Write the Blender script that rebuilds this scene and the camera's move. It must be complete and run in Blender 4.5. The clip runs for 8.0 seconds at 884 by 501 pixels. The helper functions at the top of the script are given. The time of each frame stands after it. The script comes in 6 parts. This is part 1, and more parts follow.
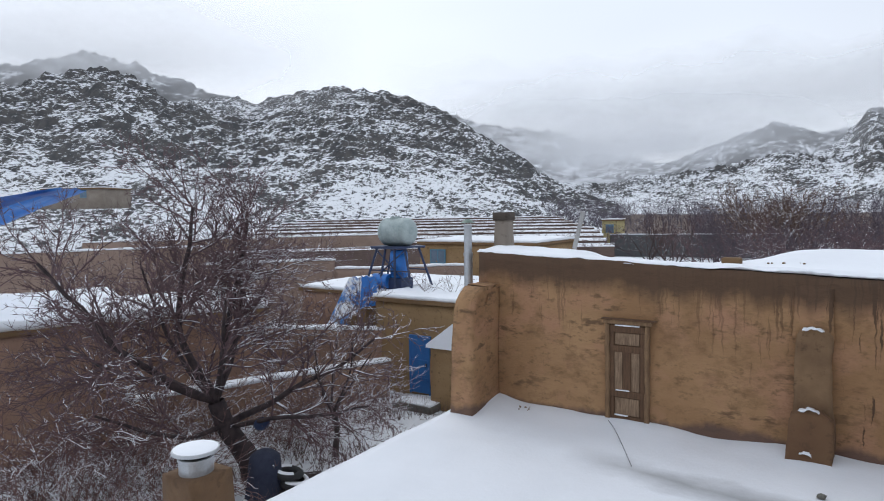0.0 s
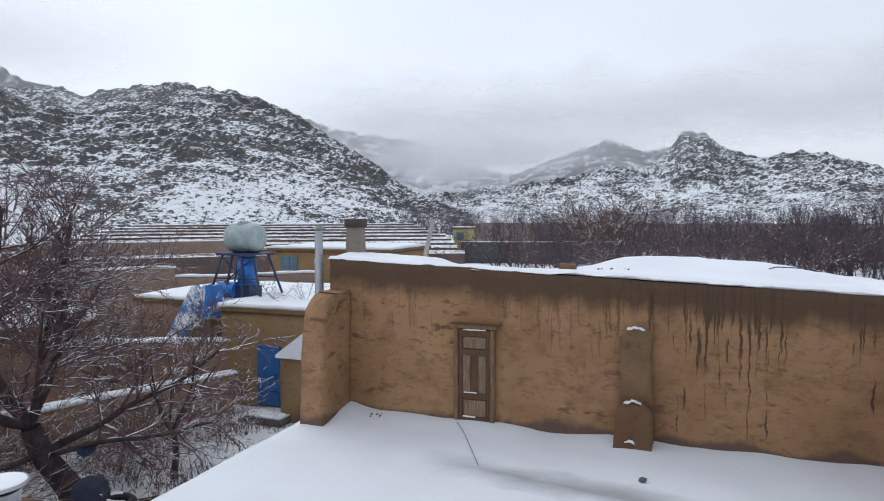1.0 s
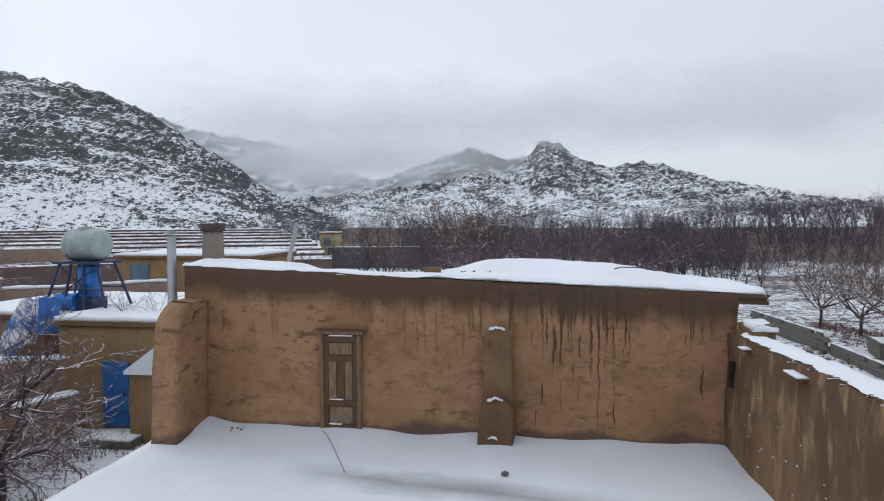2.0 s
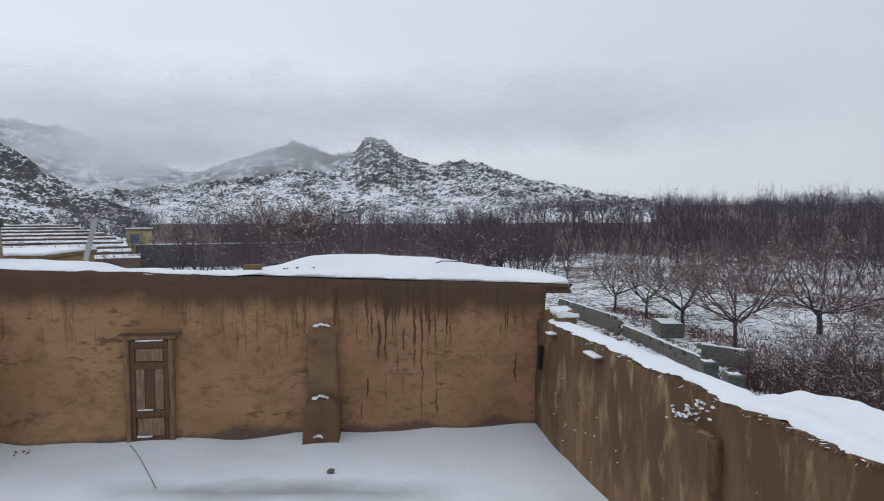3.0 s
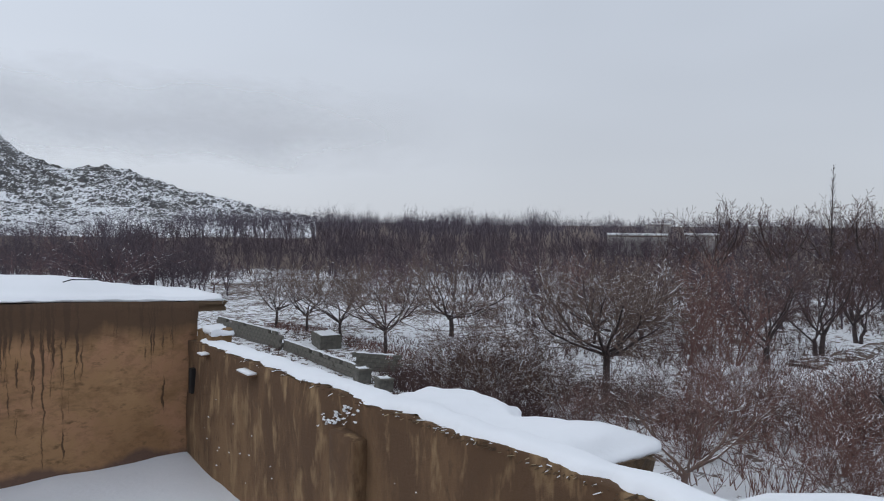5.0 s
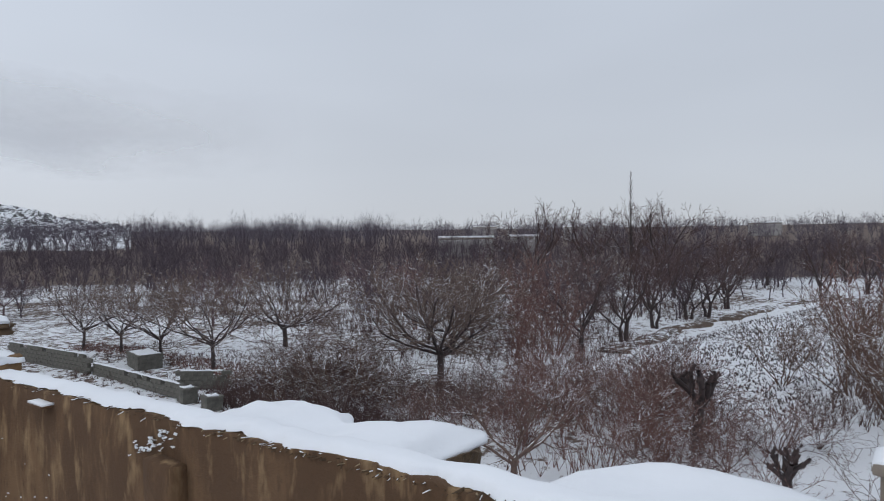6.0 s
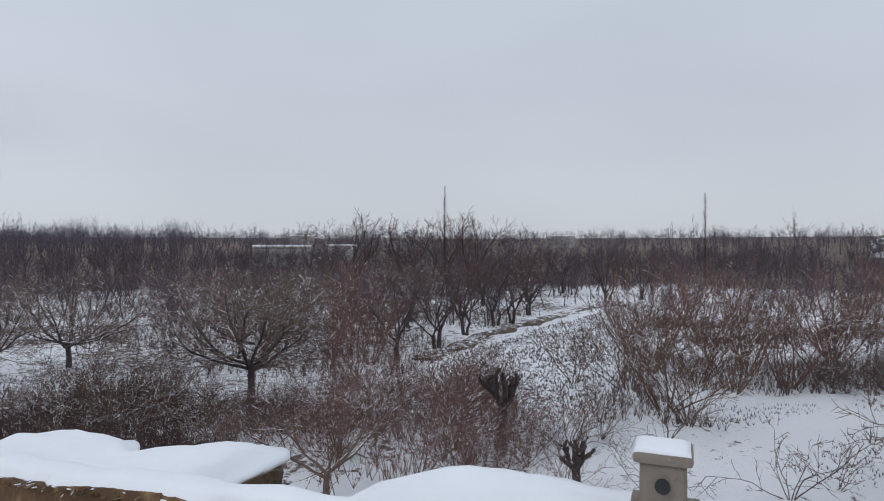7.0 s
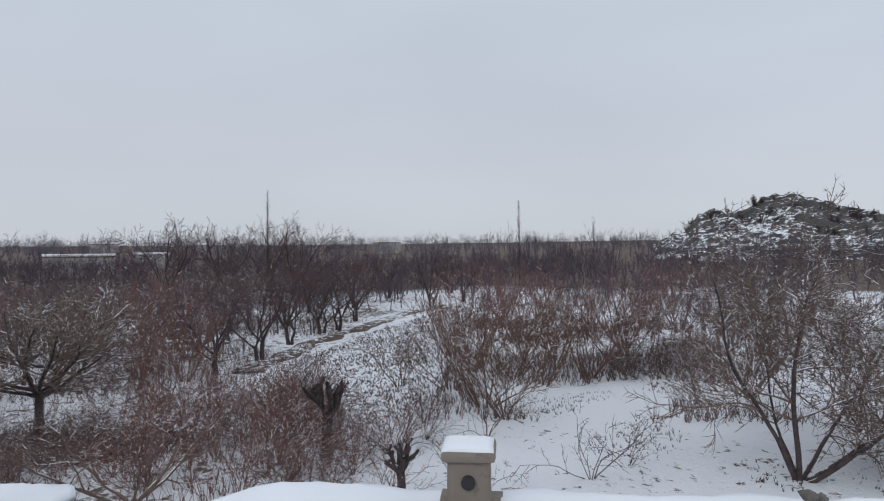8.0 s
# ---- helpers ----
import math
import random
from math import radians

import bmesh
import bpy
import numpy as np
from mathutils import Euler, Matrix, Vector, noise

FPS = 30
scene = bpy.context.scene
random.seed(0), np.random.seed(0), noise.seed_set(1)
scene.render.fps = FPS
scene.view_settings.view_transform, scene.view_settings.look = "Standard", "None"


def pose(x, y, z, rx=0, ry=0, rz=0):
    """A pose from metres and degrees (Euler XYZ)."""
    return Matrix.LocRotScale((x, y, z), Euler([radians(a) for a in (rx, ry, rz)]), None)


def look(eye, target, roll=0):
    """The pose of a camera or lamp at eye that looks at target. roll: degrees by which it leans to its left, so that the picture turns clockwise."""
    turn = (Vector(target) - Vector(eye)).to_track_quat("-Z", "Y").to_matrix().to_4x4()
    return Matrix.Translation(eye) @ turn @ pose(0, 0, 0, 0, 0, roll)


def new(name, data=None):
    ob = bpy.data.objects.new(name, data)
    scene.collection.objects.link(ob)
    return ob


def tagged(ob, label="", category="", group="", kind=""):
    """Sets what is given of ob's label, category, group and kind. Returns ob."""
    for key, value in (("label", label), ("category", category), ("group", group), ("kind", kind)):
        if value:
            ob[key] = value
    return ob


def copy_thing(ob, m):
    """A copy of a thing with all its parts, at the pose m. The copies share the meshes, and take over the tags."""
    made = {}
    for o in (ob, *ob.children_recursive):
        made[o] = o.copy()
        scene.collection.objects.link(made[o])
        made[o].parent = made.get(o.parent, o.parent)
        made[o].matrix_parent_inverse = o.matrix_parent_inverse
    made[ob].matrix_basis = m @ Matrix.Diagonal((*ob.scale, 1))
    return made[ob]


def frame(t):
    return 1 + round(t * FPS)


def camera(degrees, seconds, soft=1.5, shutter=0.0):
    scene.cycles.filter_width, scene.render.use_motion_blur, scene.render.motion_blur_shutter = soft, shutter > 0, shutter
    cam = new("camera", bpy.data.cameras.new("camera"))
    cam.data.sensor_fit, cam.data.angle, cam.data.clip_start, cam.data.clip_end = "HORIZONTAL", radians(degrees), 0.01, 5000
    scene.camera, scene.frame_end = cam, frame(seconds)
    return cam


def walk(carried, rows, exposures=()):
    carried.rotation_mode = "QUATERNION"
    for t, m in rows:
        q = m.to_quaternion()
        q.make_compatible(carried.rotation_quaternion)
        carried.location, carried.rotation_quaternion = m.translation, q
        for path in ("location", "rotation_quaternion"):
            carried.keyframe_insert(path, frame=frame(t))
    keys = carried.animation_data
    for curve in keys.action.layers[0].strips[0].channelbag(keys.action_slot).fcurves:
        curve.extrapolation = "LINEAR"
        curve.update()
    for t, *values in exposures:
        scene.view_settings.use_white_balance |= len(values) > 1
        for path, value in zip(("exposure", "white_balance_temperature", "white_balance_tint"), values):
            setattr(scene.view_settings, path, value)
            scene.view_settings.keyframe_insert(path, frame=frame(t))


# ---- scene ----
cam = camera(70.2, 8.0, soft=1.0, shutter=0.1)
# seconds, eye x, y, z, yaw, pitch, lean
ROWS = [
    (0, 0.000, 0.000, 3.200, 33.60, -3.44, 0.98),
    (0.5, 0.013, 0.015, 3.196, 27.15, -2.91, 0.33),
    (1, 0.033, 0.024, 3.199, 20.39, -2.95, 0.19),
    (2.5, 0.089, 0.050, 3.180, 1.20, -2.47, 0.33),
    (3, 0.112, 0.043, 3.181, -7.26, -2.97, 0.12),
    (3.5, 0.122, 0.037, 3.185, -14.18, -2.47, -0.81),
    (4, 0.135, 0.020, 3.182, -22.31, -2.39, -0.47),
    (5.5, 0.223, -0.025, 3.180, -44.46, -0.90, -0.39),
    (6, 0.262, -0.035, 3.173, -52.29, -0.88, 0.60),
    (6.5, 0.315, -0.056, 3.170, -61.13, -0.22, -0.07),
    (7, 0.350, -0.097, 3.175, -68.71, -0.07, 0.01),
    (7.5, 0.372, -0.142, 3.184, -76.08, 0.35, 0.63),
    (8, 0.389, -0.196, 3.188, -84.36, 0.37, 0.73),
]
walk(cam, [(t, pose(x, y, z, 90 + p, l, w)) for t, x, y, z, w, p, l in ROWS], [(0, 0.0), (1, -0.03), (2.5, -0.19), (4, -0.28), (5.5, -0.3), (8, -0.26)])

# ---- sky and light ----
world = bpy.data.worlds.new("overcast_sky")
scene.world = world
world.use_nodes = True
wn, wl = world.node_tree.nodes, world.node_tree.links
wn.clear()
w_out = wn.new("ShaderNodeOutputWorld")
w_bg = wn.new("ShaderNodeBackground")
w_sky = wn.new("ShaderNodeTexSky")
w_sky.sky_type = "NISHITA"
w_sky.sun_disc = False
w_sky.sun_elevation, w_sky.sun_rotation = radians(32), radians(-60)
w_dim = wn.new("ShaderNodeVectorMath")
w_dim.operation = "SCALE"
w_dim.inputs["Scale"].default_value = 0.1
wl.new(w_sky.outputs[0], w_dim.inputs[0])
w_co = wn.new("ShaderNodeTexCoord")
w_sep = wn.new("ShaderNodeSeparateXYZ")
wl.new(w_co.outputs["Generated"], w_sep.inputs[0])
w_ramp = wn.new("ShaderNodeValToRGB")
w_ramp.color_ramp.elements[0].position, w_ramp.color_ramp.elements[0].color = 0.0, (0.735, 0.775, 0.85, 1)
w_ramp.color_ramp.elements[1].position, w_ramp.color_ramp.elements[1].color = 0.40, (0.725, 0.80, 0.92, 1)
w_high = w_ramp.color_ramp.elements.new(1.0)
w_high.color = (0.74, 0.79, 0.88, 1)
wl.new(w_sep.outputs["Z"], w_ramp.inputs[0])
w_map = wn.new("ShaderNodeMapping")
w_map.inputs["Scale"].default_value = (1.2, 1.2, 4.0)
wl.new(w_co.outputs["Generated"], w_map.inputs[0])
w_noise = wn.new("ShaderNodeTexNoise")
w_noise.inputs["Scale"].default_value = 1.6
w_noise.inputs["Detail"].default_value = 2
w_noise.inputs["Roughness"].default_value = 0.45
wl.new(w_map.outputs[0], w_noise.inputs["Vector"])
w_rng = wn.new("ShaderNodeMapRange")
w_rng.inputs["From Min"].default_value, w_rng.inputs["From Max"].default_value = 0.3, 0.7
w_rng.inputs["To Min"].default_value, w_rng.inputs["To Max"].default_value = 0.98, 1.06
wl.new(w_noise.outputs["Fac"], w_rng.inputs["Value"])
w_cloud = wn.new("ShaderNodeVectorMath")
w_cloud.operation = "SCALE"
wl.new(w_ramp.outputs[0], w_cloud.inputs[0])
w_west = wn.new("ShaderNodeMapRange")
w_west.inputs["From Min"].default_value, w_west.inputs["From Max"].default_value = -1.0, 1.0
w_west.inputs["To Min"].default_value, w_west.inputs["To Max"].default_value = 1.34, 0.90
wl.new(w_sep.outputs["X"], w_west.inputs["Value"])
w_both = wn.new("ShaderNodeMath")
w_both.operation = "MULTIPLY"
wl.new(w_rng.outputs[0], w_both.inputs[0])
wl.new(w_west.outputs[0], w_both.inputs[1])
wl.new(w_both.outputs[0], w_cloud.inputs["Scale"])
w_mix = wn.new("ShaderNodeMix")
w_mix.data_type = "RGBA"
w_mix.inputs["Factor"].default_value = 0.92
wl.new(w_dim.outputs[0], w_mix.inputs["A"])
wl.new(w_cloud.outputs[0], w_mix.inputs["B"])
wl.new(w_mix.outputs["Result"], w_bg.inputs[0])
w_bg.inputs[1].default_value = 1.0
wl.new(w_bg.outputs[0], w_out.inputs[0])

sun = new("sun", bpy.data.lights.new("sun", "SUN"))
sun.data.energy, sun.data.angle, sun.data.color = 0.5, radians(25), (1.0, 0.97, 0.93)
sun.matrix_world = look((-60, 30, 60), (0, 0, 0))


# ---- materials ----
def nodes_of(name, rough=0.9, metal=0.0):
    m = bpy.data.materials.new(name)
    m.use_nodes = True
    nt = m.node_tree
    b = nt.nodes["Principled BSDF"]
    b.inputs["Roughness"].default_value, b.inputs["Metallic"].default_value = rough, metal
    return m, nt.nodes, nt.links, b


def noise_node(n, l, scale, detail=4, rough=0.55, stretch=None, src="Object"):
    co = n.new("ShaderNodeTexCoord")
    out = co.outputs[src]
    if stretch:
        mp = n.new("ShaderNodeMapping")
        mp.inputs["Scale"].default_value = stretch
        l.new(out, mp.inputs[0])
        out = mp.outputs[0]
    t = n.new("ShaderNodeTexNoise")
    t.inputs["Scale"].default_value, t.inputs["Detail"].default_value, t.inputs["Roughness"].default_value = scale, detail, rough
    l.new(out, t.inputs["Vector"])
    return t.outputs["Fac"]


def span(n, l, value, a, b, lo=0.0, hi=1.0):
    r = n.new("ShaderNodeMapRange")
    for k, v in (("From Min", a), ("From Max", b), ("To Min", 0.0), ("To Max", 1.0)):
        r.inputs[k].default_value = v
    l.new(value, r.inputs["Value"])
    if (lo, hi) == (0.0, 1.0):
        return r.outputs[0]
    return calc(n, l, "ADD", calc(n, l, "MULTIPLY", r.outputs[0], hi - lo), lo)


def blend(n, l, fac, a, b):
    x = n.new("ShaderNodeMix")
    x.data_type = "RGBA"
    if isinstance(fac, float):
        x.inputs["Factor"].default_value = fac
    else:
        l.new(fac, x.inputs["Factor"])
    for key, c in (("A", a), ("B", b)):
        if isinstance(c, tuple):
            x.inputs[key].default_value = (*c, 1)
        else:
            l.new(c, x.inputs[key])
    return x.outputs["Result"]


def calc(n, l, op, a, b=0.0):
    x = n.new("ShaderNodeMath")
    x.operation = op
    for i, v in enumerate((a, b)):
        if isinstance(v, (int, float)):
            x.inputs[i].default_value = v
        else:
            l.new(v, x.inputs[i])
    return x.outputs[0]


def relief(n, l, b, height, strength, distance):
    u = n.new("ShaderNodeBump")
    u.inputs["Strength"].default_value, u.inputs["Distance"].default_value = strength, distance
    l.new(height, u.inputs["Height"])
    l.new(u.outputs[0], b.inputs["Normal"])


def plain(name, c1, c2, scale=6, rough=0.8, metal=0.0, bump=0.2, dist=0.01, stretch=None):
    m, n, l, b = nodes_of(name, rough, metal)
    f = noise_node(n, l, scale, 5, 0.6, stretch)
    f2 = noise_node(n, l, scale * 9, 3, 0.6, stretch)
    l.new(blend(n, l, span(n, l, calc(n, l, "ADD", f, calc(n, l, "MULTIPLY", f2, 0.5)), 0.5, 1.0), c1, c2), b.inputs["Base Color"])
    relief(n, l, b, f2, bump, dist)
    return m


def snow_material(name, tint=(0.86, 0.885, 0.92)):
    m, n, l, b = nodes_of(name, 0.75)
    f = noise_node(n, l, 0.7, 5)
    g = noise_node(n, l, 14, 5, 0.65)
    l.new(blend(n, l, span(n, l, f, 0.35, 0.7), tint, tuple(c * 0.93 for c in tint)), b.inputs["Base Color"])
    relief(n, l, b, g, 0.25, 0.03)
    return m


def mud_material(name, base=(0.25, 0.155, 0.072), dark=(0.13, 0.075, 0.035), pale=(0.33, 0.215, 0.11)):
    m, n, l, b = nodes_of(name, 0.95)
    f = noise_node(n, l, 0.9, 6, 0.6)
    g = noise_node(n, l, 7, 6, 0.65)
    c = blend(n, l, span(n, l, f, 0.35, 0.68), base, pale)
    c = blend(n, l, span(n, l, g, 0.56, 0.72), c, dark)
    l.new(c, b.inputs["Base Color"])
    relief(n, l, b, noise_node(n, l, 22, 6, 0.7), 0.5, 0.03)
    return m


def hill_material(name, rock, rock2, snow, bias, scale, slope=1.0, litter=False):
    """Rock and scrub with snow lying on whatever faces up."""
    m, n, l, b = nodes_of(name, 0.95)
    f = noise_node(n, l, scale, 7, 0.7, (1, 1, 2.5))
    h = noise_node(n, l, scale * 0.07, 4, 0.6)
    k = noise_node(n, l, scale * 0.4, 5, 0.65)
    g = n.new("ShaderNodeNewGeometry")
    s = n.new("ShaderNodeSeparateXYZ")
    l.new(g.outputs["Normal"], s.inputs[0])
    v = calc(n, l, "ADD", calc(n, l, "ADD", calc(n, l, "MULTIPLY", f, 0.9), calc(n, l, "MULTIPLY", h, 0.5)), calc(n, l, "MULTIPLY", s.outputs["Z"], slope))
    if litter:
        # leaf litter and brush under the woods, cleaner snow by the path
        co = n.new("ShaderNodeTexCoord")
        p = n.new("ShaderNodeSeparateXYZ")
        l.new(co.outputs["Object"], p.inputs[0])
        far = calc(n, l, "SQRT", calc(n, l, "ADD", calc(n, l, "MULTIPLY", p.outputs["X"], p.outputs["X"]), calc(n, l, "MULTIPLY", p.outputs["Y"], p.outputs["Y"])))
        v = calc(n, l, "SUBTRACT", v, span(n, l, calc(n, l, "ADD", far, calc(n, l, "MULTIPLY", h, 14)), 102, 120, 0.0, 0.30))
        v = calc(n, l, "SUBTRACT", v, calc(n, l, "MULTIPLY", calc(n, l, "ADD", span(n, l, p.outputs["Y"], 2.0, 5.0, 0.0, 0.055), span(n, l, p.outputs["Y"], 12.0, 16.0, 0.0, 0.05)), span(n, l, p.outputs["X"], 0.0, 8.0)))
        v = calc(n, l, "SUBTRACT", v, calc(n, l, "MULTIPLY", span(n, l, calc(n, l, "ADD", p.outputs["X"], calc(n, l, "MULTIPLY", h, 16)), 36, 50, 0.0, 0.07), span(n, l, p.outputs["Y"], -1.0, 2.0, 1.0, 0.0)))
    r = blend(n, l, span(n, l, k, 0.38, 0.62), rock, rock2)
    l.new(blend(n, l, span(n, l, v, bias - 0.03, bias + 0.03), r, snow), b.inputs["Base Color"])
    relief(n, l, b, f, 0.5, 0.6)
    return m


def bark_material(name, bark, bark2, snowy):
    m, n, l, b = nodes_of(name, 0.9)
    bark, bark2 = (tuple(c * k for c, k in zip(q, (1.07, 1.0, 1.06))) for q in (bark, bark2))
    f = noise_node(n, l, 5, 4)
    base = blend(n, l, span(n, l, f, 0.35, 0.65), bark, bark2)
    g = n.new("ShaderNodeNewGeometry")
    s = n.new("ShaderNodeSeparateXYZ")
    l.new(g.outputs["Normal"], s.inputs[0])
    p = noise_node(n, l, 3.0, 3)
    up = calc(n, l, "ADD", s.outputs["Z"], calc(n, l, "MULTIPLY", calc(n, l, "SUBTRACT", p, 0.5), 1.6))
    l.new(blend(n, l, span(n, l, up, snowy, snowy + 0.15), base, (0.8, 0.82, 0.86)), b.inputs["Base Color"])
    return m


SNOW = snow_material("snow")
MUD = mud_material("mud_plaster")
MUD_DARK = mud_material("damp_mud", (0.16, 0.095, 0.045), (0.09, 0.055, 0.03), (0.21, 0.13, 0.065))
STONE_GREY = plain("grey_block", (0.07, 0.067, 0.058), (0.18, 0.17, 0.148), 4, 0.95, 0, 0.6, 0.02)
WOOD_OLD = plain("weathered_wood", (0.065, 0.032, 0.017), (0.16, 0.088, 0.046), 7, 0.85, 0, 0.5, 0.01, (6, 6, 0.6))
BLUE_STEEL = plain("blue_paint", (0.02, 0.10, 0.30), (0.03, 0.16, 0.42), 3, 0.5)
BLUE_TARP = plain("blue_tarpaulin", (0.015, 0.12, 0.45), (0.03, 0.22, 0.62), 4, 0.45)
GALVANISED = plain("galvanised_steel", (0.38, 0.40, 0.42), (0.55, 0.57, 0.6), 9, 0.45, 0.7)
BLACK = plain("black_rubber", (0.015, 0.015, 0.017), (0.03, 0.03, 0.032), 8, 0.7)
BARK_BROWN = bark_material("snowy_brown_bark", (0.082, 0.058, 0.050), (0.152, 0.108, 0.090), 0.76)
BARK_DEEP = bark_material("dark_brown_twigs", (0.054, 0.035, 0.033), (0.105, 0.068, 0.06), 0.85)
BARK_RED = bark_material("snowy_reddish_bark", (0.13, 0.074, 0.060), (0.205, 0.125, 0.10), 0.72)
BARK_DARK = bark_material("dark_bark", (0.035, 0.028, 0.028), (0.075, 0.058, 0.052), 0.8)
BARK_YARD = bark_material("dark_wet_bark", (0.032, 0.025, 0.026), (0.066, 0.05, 0.048), 1.12)
BARK_MAUVE = bark_material("mauve_brown_twigs", (0.085, 0.057, 0.058), (0.155, 0.104, 0.103), 0.76)
BARK_FROST = bark_material("frosted_tan_twigs", (0.10, 0.076, 0.06), (0.185, 0.142, 0.112), 0.70)
BARK_OLIVE = bark_material("snowy_olive_bark", (0.092, 0.060, 0.044), (0.162, 0.109, 0.074), 0.66)
HILL = hill_material("snowy_rock", (0.06, 0.062, 0.066), (0.105, 0.10, 0.095), (0.81, 0.83, 0.86), 1.215, 0.85, 0.6)
HILL_DARK = hill_material("dark_rock", (0.045, 0.045, 0.046), (0.085, 0.078, 0.07), (0.78, 0.80, 0.83), 1.265, 0.5, 0.6)
GROUND = hill_material("snowy_soil", (0.16, 0.115, 0.092), (0.105, 0.078, 0.068), (0.80, 0.82, 0.85), 1.565, 2.2, litter=True)
FIELD_EARTH = hill_material("terraced_earth", (0.17, 0.12, 0.10), (0.12, 0.085, 0.072), (0.80, 0.82, 0.86), 1.67, 0.8)
EARTH = hill_material("snowy_bank", (0.13, 0.09, 0.065), (0.09, 0.065, 0.05), (0.80, 0.82, 0.86), 1.72, 1.8)


def wall_material(name):
    """Mud plaster with a damp band under the eave, drips below it, worn patches and painted dent shade."""
    m, n, l, b = nodes_of(name, 0.95)
    co = n.new("ShaderNodeTexCoord")
    s = n.new("ShaderNodeSeparateXYZ")
    l.new(co.outputs["Object"], s.inputs[0])
    below = calc(n, l, "SUBTRACT", 2.30, calc(n, l, "ADD", s.outputs["Z"], calc(n, l, "MULTIPLY", s.outputs["X"], 0.042)))
    f = noise_node(n, l, 0.8, 6, 0.6)
    g = noise_node(n, l, 6, 6, 0.65, (1, 1, 1.8))
    c = blend(n, l, span(n, l, f, 0.36, 0.66), (0.285, 0.158, 0.076), (0.40, 0.238, 0.120))
    c = blend(n, l, span(n, l, noise_node(n, l, 1.7, 5, 0.6), 0.48, 0.68), c, (0.39, 0.21, 0.122))
    c = blend(n, l, span(n, l, noise_node(n, l, 3.2, 6, 0.7, (1, 1, 1.5)), 0.49, 0.67, 0.0, 0.65), c, (0.18, 0.10, 0.048))
    c = blend(n, l, span(n, l, g, 0.56, 0.70), c, (0.17, 0.10, 0.05))
    # Dents get darker colour besides relief, for the shade in them.
    pit = noise_node(n, l, 4.6, 5, 0.6, (0.65, 0.65, 1.7))
    patch = noise_node(n, l, 0.55, 3, 0.5)
    c = blend(n, l, calc(n, l, "MULTIPLY", span(n, l, pit, 0.57, 0.66), calc(n, l, "MULTIPLY", span(n, l, patch, 0.44, 0.54), span(n, l, s.outputs["X"], -0.6, 0.2, 1.0, 0.3))), c, (0.15, 0.088, 0.046))
    edge = calc(n, l, "ADD", below, calc(n, l, "MULTIPLY", calc(n, l, "SUBTRACT", noise_node(n, l, 2.6, 4, 0.6, (1, 1, 0.25)), 0.5), 0.5))
    damp = span(n, l, edge, 0.30, 0.56, 1.0, 0.0)
    run = n.new("ShaderNodeCombineXYZ")
    bend = calc(n, l, "MULTIPLY", calc(n, l, "SUBTRACT", noise_node(n, l, 5, 3, 0.6), 0.5), 0.09)
    l.new(calc(n, l, "ADD", s.outputs["X"], bend), run.inputs["X"])
    l.new(calc(n, l, "MULTIPLY", s.outputs["Z"], 0.045), run.inputs["Z"])
    thin = n.new("ShaderNodeTexNoise")
    thin.inputs["Scale"].default_value, thin.inputs["Detail"].default_value, thin.inputs["Roughness"].default_value = 19, 3, 0.6
    l.new(run.outputs[0], thin.inputs["Vector"])
    streak = thin.outputs["Fac"]
    reach = calc(n, l, "ADD", 0.535, calc(n, l, "MULTIPLY", below, 0.095))
    where = span(n, l, noise_node(n, l, 0.9, 2, 0.5, (1, 0.1, 0.1)), 0.38, 0.58, -0.07, 0.04)
    where = calc(n, l, "ADD", where, span(n, l, s.outputs["X"], -0.3, 0.1, 0.0, 0.035))
    drip = span(n, l, calc(n, l, "ADD", calc(n, l, "SUBTRACT", streak, reach), where), 0.0, 0.05)
    drip = calc(n, l, "MULTIPLY", drip, span(n, l, s.outputs["X"], -1.2, 0.2, 0.38, 0.95))
    c = blend(n, l, drip, c, (0.075, 0.042, 0.024))
    c = blend(n, l, calc(n, l, "MULTIPLY", damp, 0.92), c, (0.088, 0.052, 0.032))
    foot = calc(n, l, "ADD", s.outputs["Z"], calc(n, l, "MULTIPLY", noise_node(n, l, 1.6, 4, 0.6, (1, 1, 0.3)), 0.5))
    c = blend(n, l, span(n, l, foot, 0.33, 0.42, 0.85, 0.0), c, (0.115, 0.072, 0.058))
    l.new(c, b.inputs["Base Color"])
    relief(n, l, b, calc(n, l, "ADD", noise_node(n, l, 20, 6, 0.7), calc(n, l, "MULTIPLY", pit, 1.2)), 0.5, 0.03)
    return m


def parapet_material(name):
    """Rain-washed mud, dark and damp above, paler streaks below."""
    m, n, l, b = nodes_of(name, 0.95)
    f = noise_node(n, l, 2.2, 6, 0.65, (1, 1, 0.35))
    g = noise_node(n, l, 9, 5, 0.65, (1, 1, 0.5))
    co = n.new("ShaderNodeTexCoord")
    s = n.new("ShaderNodeSeparateXYZ")
    l.new(co.outputs["Object"], s.inputs[0])
    up = calc(n, l, "ADD", calc(n, l, "MULTIPLY", s.outputs["Z"], 0.16), f)
    c = blend(n, l, span(n, l, up, 0.50, 0.74), (0.20, 0.118, 0.060), (0.105, 0.058, 0.030))
    c = blend(n, l, span(n, l, g, 0.55, 0.7), c, (0.095, 0.054, 0.028))
    c = blend(n, l, span(n, l, noise_node(n, l, 5, 4, 0.6, (1, 1, 0.3)), 0.53, 0.68), c, (0.29, 0.19, 0.10))
    l.new(c, b.inputs["Base Color"])
    relief(n, l, b, noise_node(n, l, 18, 6, 0.7), 0.6, 0.03)
    return m


WALL_MUD = wall_material("streaked_mud_plaster")
PARAPET_MUD = parapet_material("rain_washed_mud")


